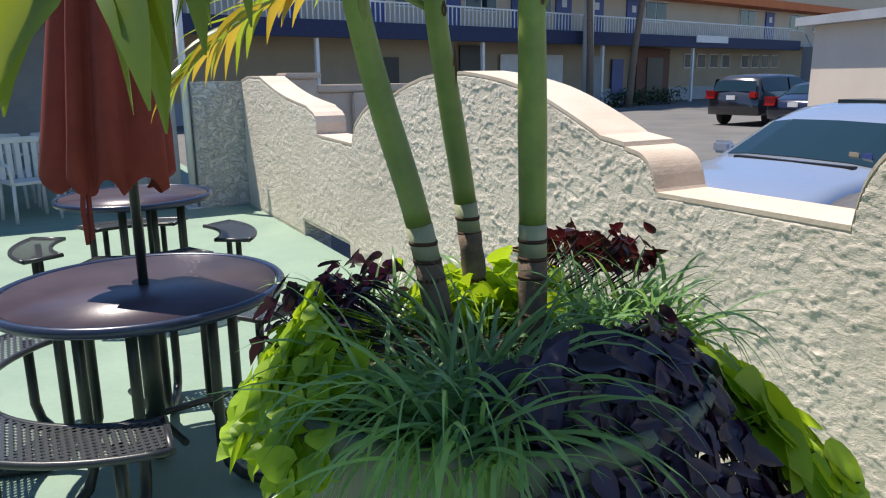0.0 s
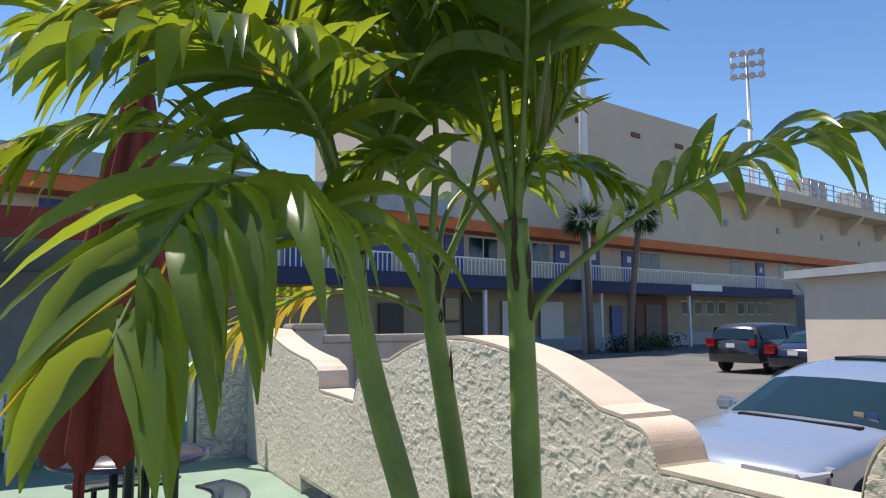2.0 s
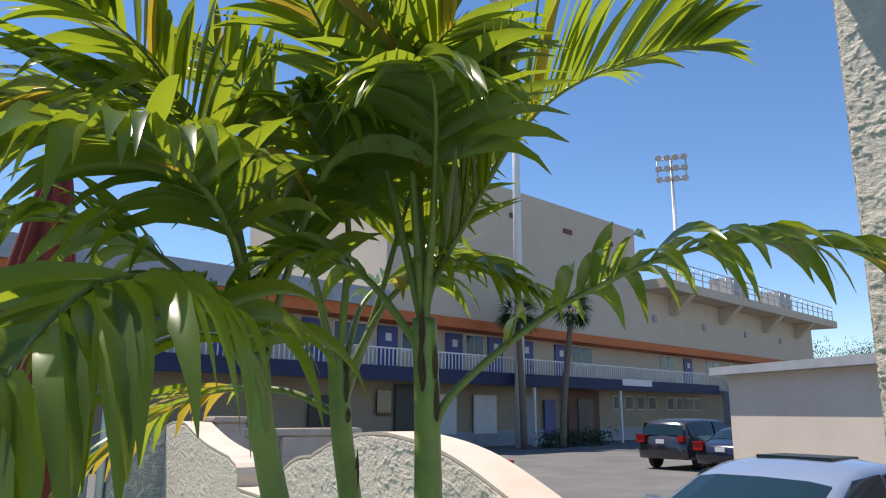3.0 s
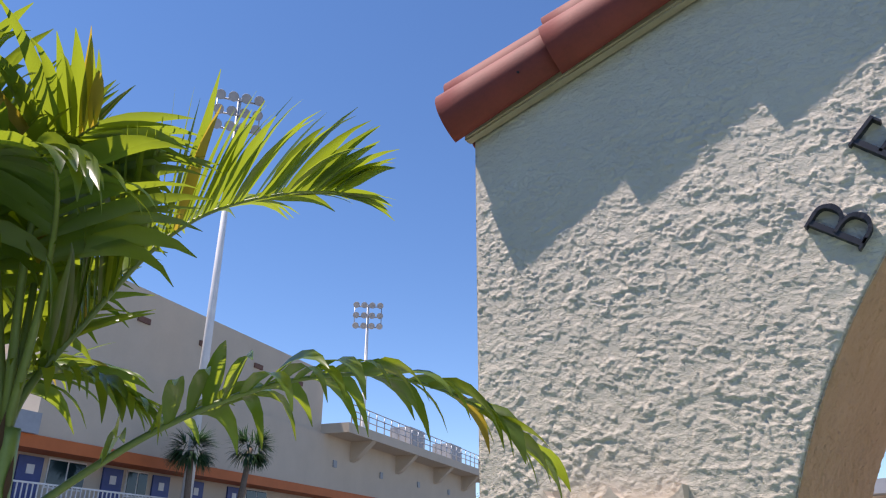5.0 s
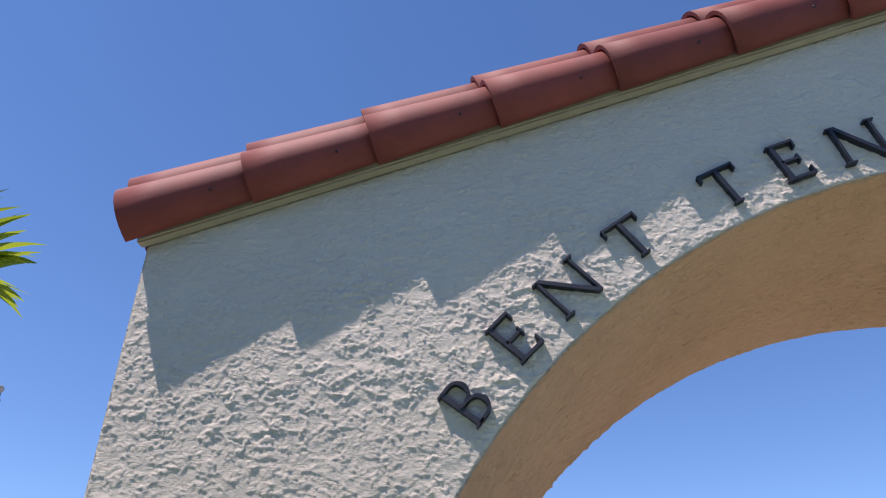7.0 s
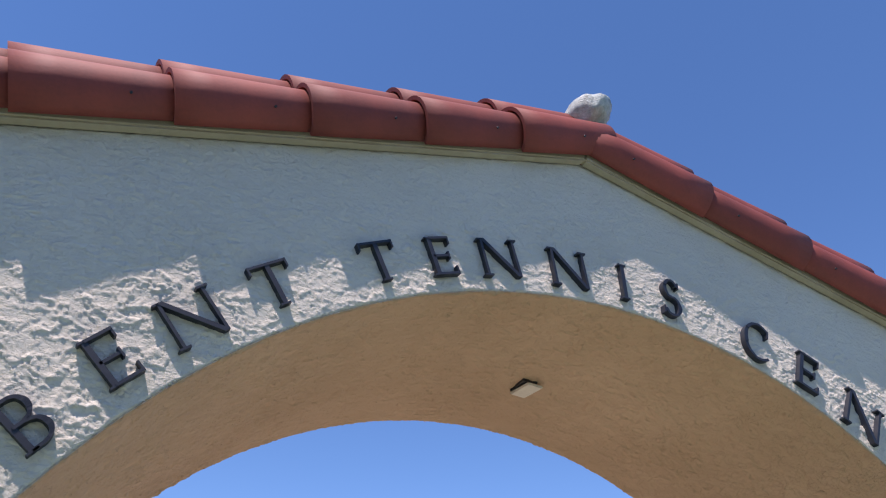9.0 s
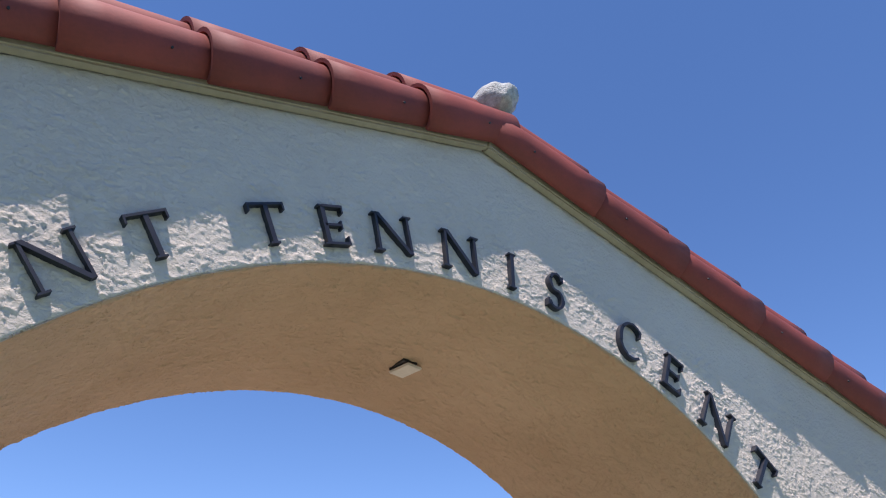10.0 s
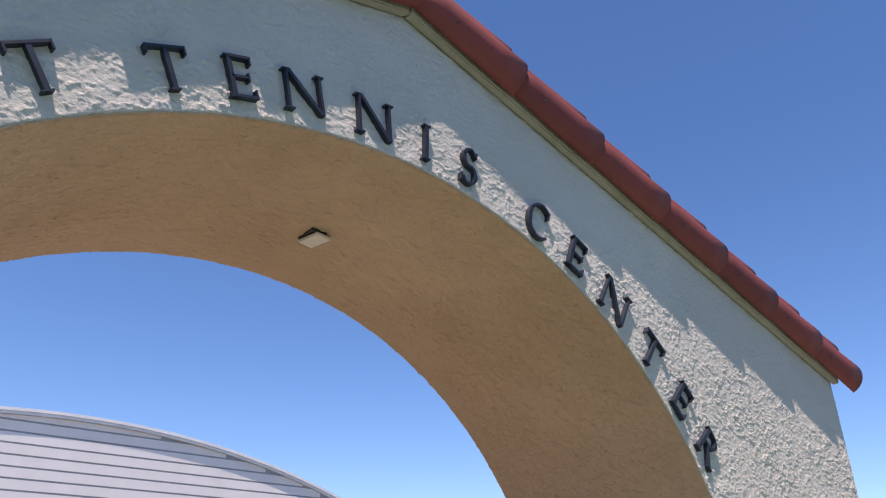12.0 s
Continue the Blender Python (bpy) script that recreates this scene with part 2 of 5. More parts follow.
def tube(bm, pts, radii, n=10, mat=0, cap=True):
    """A round tube along points, with a radius at each."""
    pts = [Vector(p) for p in pts]
    if not isinstance(radii, (list, tuple)):
        radii = [radii] * len(pts)
    rings, up = [], Vector((0.13, 0.27, 0.95))
    for i, p in enumerate(pts):
        d = (pts[min(i + 1, len(pts) - 1)] - pts[max(i - 1, 0)]).normalized()
        a = d.cross(up)
        if a.length < 0.05:
            a = d.cross(Vector((1, 0, 0)))
        a.normalize()
        b = d.cross(a)
        up = b
        if i and (b.dot(last) < 0):
            a, b = -a, -b
            up = b
        last = b
        rings.append([bm.verts.new(p + (a * math.cos(t) + b * math.sin(t)) * radii[i]) for t in [2 * math.pi * k / n for k in range(n)]])
    for r0, r1 in zip(rings, rings[1:]):
        for k in range(n):
            f = bm.faces.new((r0[k], r0[(k + 1) % n], r1[(k + 1) % n], r1[k]))
            f.material_index, f.smooth = mat, True
    if cap:
        for r in (rings[0], rings[-1]):
            bm.faces.new(r).material_index = mat
    return bm


def tubed(*a, **k):
    return tube(bmesh.new(), *a, **k)


def lathe(bm, prof, n=32, mat=0):
    rings = [[bm.verts.new((r * math.cos(2 * math.pi * k / n), r * math.sin(2 * math.pi * k / n), z)) for k in range(n)] for r, z in prof]
    for r0, r1 in zip(rings, rings[1:]):
        for k in range(n):
            f = bm.faces.new((r0[k], r0[(k + 1) % n], r1[(k + 1) % n], r1[k]))
            f.material_index, f.smooth = mat, True
    bm.faces.new(rings[0]).material_index = mat
    bm.faces.new(rings[-1]).material_index = mat
    return bm


def prism(bm, poly, a0, a1, axis="x", mat=0):
    """A polygon given in the two other axes, drawn out between a0 and a1."""
    def at(a, p, q):
        return {"x": (a, p, q), "y": (p, a, q), "z": (p, q, a)}[axis]
    A = [bm.verts.new(at(a0, p, q)) for p, q in poly]
    B = [bm.verts.new(at(a1, p, q)) for p, q in poly]
    n = len(poly)
    fs = [bm.faces.new(A), bm.faces.new(B)] + [bm.faces.new((A[i], A[(i + 1) % n], B[(i + 1) % n], B[i])) for i in range(n)]
    for f in fs:
        f.material_index = mat
    return bm


def bez(pts, n):
    """n + 1 points on a smooth curve through the given ones (Catmull-Rom)."""
    P = [Vector(p) for p in pts]
    P = [2 * P[0] - P[1]] + P + [2 * P[-1] - P[-2]]
    out = []
    for k in range(n + 1):
        s = k / n * (len(P) - 3)
        i = min(int(s), len(P) - 4)
        t = s - i
        a, b, c, d = P[i:i + 4]
        out.append(0.5 * ((2 * b) + (c - a) * t + (2 * a - 5 * b + 4 * c - d) * t * t + (3 * b - a - 3 * c + d) * t ** 3))
    return out


# ---- trowelled relief, as real height ----
def lattice(u, v, seed):
    """Smooth gradient noise on arrays, about -1 to 1."""
    rs = np.random.RandomState(seed)
    ang = rs.rand(256, 256) * 2 * np.pi
    gx, gy = np.cos(ang), np.sin(ang)
    iu, iv = np.floor(u).astype(int), np.floor(v).astype(int)
    fu, fv = u - iu, v - iv
    def dot(a, b):
        i, j = (iu + a) % 256, (iv + b) % 256
        return gx[i, j] * (fu - a) + gy[i, j] * (fv - b)
    su, sv = fu ** 3 * (fu * (fu * 6 - 15) + 10), fv ** 3 * (fv * (fv * 6 - 15) + 10)
    top_, low_ = dot(0, 1) * (1 - su) + dot(1, 1) * su, dot(0, 0) * (1 - su) + dot(1, 0) * su
    return 1.6 * (low_ * (1 - sv) + top_ * sv)


def smooth(a, b, x):
    t = np.clip((x - a) / (b - a), 0, 1)
    return t * t * (3 - 2 * t)


def relief(y, z, seed, calm=None, f=1.0):
    """Height of skip-trowelled stucco: three thin layers pressed over one another, each with torn raised lips, and bare flats between."""
    y, z = y * f, z * f
    wy = y + 0.007 * lattice(y * 21, z * 21, seed + 1) + 0.003 * lattice(y * 60, z * 60, seed + 21)
    wz = z + 0.007 * lattice(y * 21, z * 21, seed + 2) + 0.003 * lattice(y * 60, z * 60, seed + 22)
    h = 0.0005 * lattice(y * 2.6, z * 2.6, seed + 14) + 0.0002 * lattice(y * 90, z * 90, seed + 9)
    for k, (fy, fz, skew, level, step, lip) in enumerate(((9, 20, 4, -0.05, 0.0010, 0.0017), (16, 31, -8, 0.02, 0.0010, 0.0017), (27, 34, 13, 0.14, 0.0008, 0.0015))):
        n = lattice(wy * fy + wz * skew, wz * fz, seed + 31 + k) + 0.45 * lattice(wy * fy * 2.5, wz * fz * 1.9, seed + 41 + k) + 0.15 * lattice(wy * fy * 5, wz * fz * 3.4, seed + 51 + k)
        torn = smooth(-0.25, 0.05, lattice(y * fy * 0.9, z * fz * 0.5, seed + 61 + k))
        e = n - level
        h = h + torn * (step * smooth(0.0, 0.06, e) + lip * np.exp(-((e - 0.12) / 0.11) ** 2))
    streak = smooth(-0.05, 0.25, lattice(y * 4.1, z * 4.6, seed + 71))
    h = h + streak * 0.0007 * smooth(0.1, 0.3, lattice(wy * 50 + wz * 22, wz * 26, seed + 72))
    patch = 0.68 + 0.32 * smooth(-0.35, 0.2, lattice(y * 2.3, z * 2.9, seed + 3))
    h = h * patch
    if calm is not None:
        h = h * calm
    return h


def coat(name, y0, y1, z0, z1, cell, depth_in, x, seed, mat, scale=1.0, calm=None, f=1.0):
    """A stucco coat on a wall facing -x, kept where depth_in(y, z) is above nought; its rim dips into the wall."""
    ys, zs = np.arange(y0, y1, cell), np.arange(z0, z1, cell)
    Y, Z = np.meshgrid(ys, zs, indexing="ij")
    D = depth_in(Y, Z)
    H = relief(Y, Z, seed, calm(Y, Z) if calm else None, f) * scale + 0.002
    H = np.where(D < cell * 1.1, -0.003, H)
    rows = len(zs)
    V = np.stack([x - H, Y, Z], -1).reshape(-1, 3)
    i = (np.arange(len(ys) - 1)[:, None] * rows + np.arange(rows - 1)[None, :]).ravel()
    F = np.stack([i, i + 1, i + rows + 1, i + rows], -1)
    F = F[(D.ravel()[F] > 0).all(1)]
    used, F = np.unique(F, return_inverse=True)
    F = F.reshape(-1, 4)
    V = V[used]
    me = bpy.data.meshes.new(name)
    me.vertices.add(len(V))
    me.vertices.foreach_set("co", V.astype(np.float32).ravel())
    me.loops.add(F.size)
    me.loops.foreach_set("vertex_index", F.astype(np.int32).ravel())
    me.polygons.add(len(F))
    me.polygons.foreach_set("loop_start", np.arange(0, F.size, 4, dtype=np.int32))
    me.polygons.foreach_set("use_smooth", np.ones(len(F), dtype=bool))
    me.materials.append(mat)
    me.update(calc_edges=True)
    me.validate()
    return new(name, me)


# ---- ground and patio ----
GZ = -0.2
bm = bmesh.new()
box(bm, -900, 2400, -900, 2400, GZ - 0.3, GZ)
tagged(link("ground", bm, M_ASPHALT), "weathered grey asphalt parking lot", "ground", kind="structure")
bm = bmesh.new()
box(bm, -9, 2.12, -6, 22, GZ + 0.004, 0.0)
tagged(link("floor", bm, M_FLOOR), "pale green painted concrete patio floor", "floor", kind="structure")

# ---- the low stucco boundary wall, with humps and steps ----
X = 2.093
XT = 2.36


def arc(y0, z0, y1, z1, bulge, n=16):
    pts = []
    for k in range(n + 1):
        t = k / n
        y, z = y0 + (y1 - y0) * t, z0 + (z1 - z0) * t
        w = bulge * math.sin(math.pi * t)
        L = math.hypot(y1 - y0, z1 - z0)
        pts.append((y - (z1 - z0) / L * w, z + (y1 - y0) / L * w))
    return pts


top = []
top += [(1.97, 1.42), (2.08, 1.40)] + arc(2.12, 1.39, 2.36, 1.05, 0.07)
top += [(3.20, 1.045)] + arc(3.21, 1.06, 3.40, 1.215, 0.05) + [(3.41, 1.235), (3.57, 1.255)]
top += arc(3.60, 1.27, 4.75, 1.54, 0.055) + arc(4.80, 1.545, 5.85, 1.385, 0.05, 6) + arc(5.90, 1.365, 6.55, 1.15, 0.06) + [(6.62, 1.0)]
top += [(7.47, 1.02), (7.475, 1.12), (7.50, 1.18), (7.56, 1.215), (7.68, 1.245)] + arc(7.75, 1.27, 9.35, 1.54, -0.04, 8) + [(9.9, 1.545), (10.2, 1.50)]
top = sorted(set((round(a, 3), round(b, 3)) for a, b in top))
bm = bmesh.new()
poly = [(1.97, GZ)] + top + [(10.2, GZ), (8.0, GZ), (8.0, 0.15), (6.75, 0.15), (6.75, GZ)]
prism(bm, poly, X, XT, "x")
for f in bm.faces:
    if abs(f.normal.x) < 0.5 and f.calc_center_median().z > 0.9:
        f.material_index = 1
tagged(link("wall_low", bm, [M_STUCCO_LOW, M_COPING]), "low curved boundary wall in pale rough stucco", "wall", kind="structure")
bm = bmesh.new()
n = len(top)
for k in range(n - 1):
    (ya, za), (yb, zb) = top[k], top[k + 1]
    if yb - ya < 0.002:
        continue
    vs = [bm.verts.new(p) for p in [(X - 0.004, ya, za - 0.006), (X - 0.004, yb, zb - 0.006), (X - 0.004, yb, zb + 0.012), (X - 0.004, ya, za + 0.012),
                                    (XT + 0.014, ya, za - 0.006), (XT + 0.014, yb, zb - 0.006), (XT + 0.014, yb, zb + 0.012), (XT + 0.014, ya, za + 0.012)]]
    for q in ((0, 1, 2, 3), (4, 5, 6, 7), (3, 2, 6, 7), (0, 1, 5, 4)):
        bm.faces.new([vs[i] for i in q])
bmesh.ops.remove_doubles(bm, verts=bm.verts, dist=0.003)
tagged(link("trim_coping", bm, M_COPING), "peach painted coping along the curved wall top", "coping", kind="structure")
top_y, top_z = np.array([p[0] for p in top]), np.array([p[1] for p in top])


def in_low(y, z):
    d = np.minimum(np.interp(y, top_y, top_z) - 0.004 - z, np.minimum(y - 1.985, 10.195 - y))
    gate = np.maximum(np.abs(y - 7.375) - 0.63, z - 0.153)
    return np.minimum(d, np.minimum(gate, z - 0.001))


for y0, y1, cell in ((1.985, 5.7, 0.0065), (5.7 - 0.02, 10.2, 0.0125)):
    tagged(coat("wall_render", y0, y1, 0.0, 1.58, cell, in_low, X, 11, M_COAT_LOW, 1.5, None, 0.55), "rough trowelled pale stucco coat on the low wall", "wall coat", kind="structure")
bm = bmesh.new()
box(bm, 1.5, X + 0.02, 10.204, 10.45, GZ, 1.50)
tagged(link("wall_end", bm, M_STUCCO_LOW), "short shaded stucco return wall", "wall", kind="structure")

# ---- unseen wall added behind the path to dim the arch's fill light ----
bm = bmesh.new()
box(bm, -4.9, -4.6, -14, 9.5, GZ, 4.4)
tagged(link("wall_fill_block", bm, M_STUCCO_LOW), "unseen plain stucco wall added to cut fill light on the arch", "wall", kind="structure")

# ---- the arch wall ----
YC, ZC, R = -1.010, 1.062, 2.200
YL, YR, YA, ZE, ZA = 1.968, -4.763, -0.95, 3.10, 3.985
XB = X + 1.25


def roof_z(y):
    return ZE + (ZA - ZE) * ((YL - y) / (YL - YA) if y > YA else (y - YR) / (YA - YR))


N = 64
inner = [YC + R * math.cos(math.pi * k / N) for k in range(N + 1)]
inner = sorted(set([round(v, 4) for v in inner] + [YA]), reverse=True)
bm = bmesh.new()
spans = [(YL, 1.6), (1.6, inner[0])] + list(zip(inner, inner[1:])) + [(inner[-1], -3.9), (-3.9, YR)]


def arch_z(y):
    return ZC + math.sqrt(max(0.0, R * R - (y - YC) ** 2))


def quad(bm, pts, mat=0):
    f = bm.faces.new([bm.verts.new(p) for p in pts])
    f.material_index = mat


for ya, yb in spans:
    opening = inner[-1] - 1e-6 <= yb and ya <= inner[0] + 1e-6
    za, zb = (arch_z(ya), arch_z(yb)) if opening else (GZ, GZ)
    ta, tb = roof_z(ya), roof_z(yb)
    quad(bm, [(X, ya, za), (X, yb, zb), (X, yb, tb), (X, ya, ta)])
    quad(bm, [(XB, ya, za), (XB, yb, zb), (XB, yb, tb), (XB, ya, ta)])
    quad(bm, [(X, ya, ta), (X, yb, tb), (XB, yb, tb), (XB, ya, ta)])
    if opening:
        quad(bm, [(X, ya, za), (X, yb, zb), (XB, yb, zb), (XB, ya, za)], 1)
for y in (YC + R, YC - R):
    quad(bm, [(X, y, GZ), (X, y, ZC), (XB, y, ZC), (XB, y, GZ)], 1)
for y in (YL, YR):
    quad(bm, [(X, y, GZ), (X, y, ZE), (XB, y, ZE), (XB, y, GZ)])
bmesh.ops.remove_doubles(bm, verts=bm.verts, dist=0.0008)
tagged(link("wall_arch", bm, [M_STUCCO, M_SOFFIT]), "pale rough stucco gateway wall with a wide round arch", "archway", kind="structure")



def roof_line(y):
    return np.interp(y, [YR, YA, YL], [ZE, ZA, ZE])


def in_arch(y, z):
    hole = np.where(z > ZC, np.hypot(y - YC, z - ZC) - R, np.abs(y - YC) - R)
    return np.minimum(np.minimum(hole, roof_line(y) - 0.002 - z), np.minimum(y - YR - 0.002, YL - 0.002 - y))


def calmer(y, z):
    """Relief lowered near the roof, to stand for how the eave shade flattens it."""
    return 0.7 + 0.3 * smooth(-0.25, -0.55, (z - roof_line(y)) + 0.12 * lattice(y * 2.3, z * 2.3, 77))


tagged(coat("wall_render", YR, YL, 0.9, 3.99, 0.0040, in_arch, X, 31, M_COAT, 1.3, calmer), "rough trowelled pale stucco coat on the gateway", "wall coat", kind="structure")

# the same trowelled coat on the arch soffit
ARC = np.arange(radians(6), radians(174), 0.0065 / R)
DEEP = np.arange(X - 0.001, XB, 0.0065)
A_, D_ = np.meshgrid(ARC, DEEP, indexing="ij")
rise = relief(A_ * R, D_, 91, None, 0.9) * 1.5 + 0.002
rad_ = np.where((D_ < X + 0.004) | (D_ >= DEEP[-1]), R + 0.002, R - rise - 0.024 * (D_ - X) / (XB - X))
V = np.stack([D_, YC + rad_ * np.cos(A_), ZC + rad_ * np.sin(A_)], -1).reshape(-1, 3)
i = (np.arange(len(ARC) - 1)[:, None] * len(DEEP) + np.arange(len(DEEP) - 1)[None, :]).ravel()
me = bpy.data.meshes.new("wall_soffit")
me.from_pydata(V.tolist(), [], np.stack([i, i + 1, i + len(DEEP) + 1, i + len(DEEP)], -1).tolist())
me.polygons.foreach_set("use_smooth", [True] * len(me.polygons))
me.materials.append(M_SOFFIT)
tagged(new("wall_soffit", me), "tan trowelled stucco coat on the arch soffit", "wall coat", kind="structure")

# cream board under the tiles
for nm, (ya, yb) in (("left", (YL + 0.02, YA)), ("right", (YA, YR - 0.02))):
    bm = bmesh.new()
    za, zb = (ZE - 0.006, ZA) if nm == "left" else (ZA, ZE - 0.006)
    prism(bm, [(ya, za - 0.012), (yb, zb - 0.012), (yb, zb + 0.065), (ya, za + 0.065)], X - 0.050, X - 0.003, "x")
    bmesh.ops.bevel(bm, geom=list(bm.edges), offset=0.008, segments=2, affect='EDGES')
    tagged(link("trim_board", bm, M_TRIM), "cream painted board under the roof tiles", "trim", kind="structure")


def tile_mesh(length, back):
    """A barrel tile along +x (uphill), wider at its lower end, as a thick shell."""
    bm = bmesh.new()
    n, rows = 20, 4
    outer, innr = [], []
    for k in range(rows + 1):
        s = k / rows
        r = 0.131 - 0.030 * s
        ring_o, ring_i = [], []
        for j in range(n + 1):
            a = radians(-66 + 266 * j / n) if back > 0 else radians(-20 + 266 * j / n)
            for ring, rr in ((ring_o, r), (ring_i, r - 0.016)):
                ring.append(bm.verts.new((s * length, -math.cos(a) * rr, math.sin(a) * rr)))
        outer.append(ring_o)
        innr.append(ring_i)
    for k in range(rows):
        for j in range(n):
            bm.faces.new((outer[k][j], outer[k][j + 1], outer[k + 1][j + 1], outer[k + 1][j])).smooth = True
            bm.faces.new((innr[k][j], innr[k + 1][j], innr[k + 1][j + 1], innr[k][j + 1])).smooth = True
        for j in (0, n):
            bm.faces.new((outer[k][j], outer[k + 1][j], innr[k + 1][j], innr[k][j]))
    for k in (0, rows):
        for j in range(n):
            bm.faces.new((outer[k][j], outer[k][j + 1], innr[k][j + 1], innr[k][j]))
    me = bpy.data.meshes.new("tile")
    bmesh.ops.recalc_face_normals(bm, faces=bm.faces)
    bm.to_mesh(me)
    bm.free()
    me.materials.append(M_TILE)
    return me


roof = thing("arch_roof", Matrix.Identity(4), "row of terracotta barrel roof tiles on the archway", "roof")
rng = random.Random(3)
slope_rows = [(X - 0.020, 0.0), (X + 0.105, 0.152), (X + 0.45, 0.075), (X + 0.69, 0.075), (X + 0.93, 0.075), (XB - 0.08, 0.06)]
for side, (y0, y1, count) in (("l", (YL + 0.075, YA - 0.06, 7)), ("r", (YR - 0.20, YA - 0.06, 7))):
    sgn = 1 if side == "l" else -1
    pitch = math.atan2(ZA - ZE, abs(YA - (YL if side == "l" else YR)))
    pace = abs(y1 - y0) / count / math.cos(pitch)
    me = tile_mesh(pace + 0.075, sgn)
    for x, dz in slope_rows:
        for k in range(count):
            y = y0 + (y1 - y0) * k / count
            if dz > 0.1:
                y += sgn * 0.045
            elif x > X:
                y -= sgn * 0.16 * (count - k) / count
            z = ZE + (ZA - ZE) * abs(y - (YL if side == "l" else YR)) / abs(YA - (YL if side == "l" else YR)) * (1 if (y - (YL if side == "l" else YR)) * sgn < 0 else -1) + 0.106 + dz + ((0.012 if sgn > 0 else 0.055) if dz > 0.1 else 0)
            ob = new("tile", me)
            t = Matrix.Translation((x, y, z))
            d = Vector((0, -sgn * math.cos(pitch), math.sin(pitch)))
            up = Vector((0, sgn * math.sin(pitch), math.cos(pitch)))
            side_v = up.cross(d)
            rot = Matrix((d, side_v, up)).transposed().to_4x4()
            ob.matrix_world = t @ rot @ Matrix.Rotation(rng.uniform(-0.012, 0.012), 4, 'X')
            ob.parent = roof
            if x < X:
                a = radians(-24 if sgn > 0 else 204)
                part("nail", tubed([(pace * 0.72, -math.cos(a) * 0.10, math.sin(a) * 0.10), (pace * 0.72, -math.cos(a) * 0.119, math.sin(a) * 0.119)], 0.0045, 8), M_DARK, ob, "dark nail head")
# mortared mesh cap at the ridge
bm = bmesh.new()
bmesh.ops.create_icosphere(bm, subdivisions=4, radius=0.13)
for v in bm.verts:
    v.co *= 1 + 0.16 * noise.noise(v.co * 11) + 0.08 * noise.noise(v.co * 30)
    v.co.z *= 0.8
for f in bm.faces:
    f.smooth = True
cap = link("ridge_cap", bm, M_MESHCAP)
cap.location = (X + 0.02, YA - 0.10, ZA + 0.345)
cap.scale = (1.1, 0.75, 0.9)
tagged(cap, "lumpy whitish mortar cap on the roof ridge", "ridge cap")

# lamp box let into the soffit
e = thing("soffit_light", pose(X + 0.72, -1.03, arch_z(-1.03) - 0.022), "small flat light box set in the arch soffit", "light")
part("housing", boxed(-0.06, 0.06, -0.037, 0.037, -0.006, 0.03), M_DARK, e)
part("cover", boxed(-0.068, 0.068, -0.045, 0.045, -0.020, -0.0075, bevel=0.005, m=pose(0.006, -0.016, 0, rz=9)), M_PLAQUE, e, "shifted off-white cover plate")


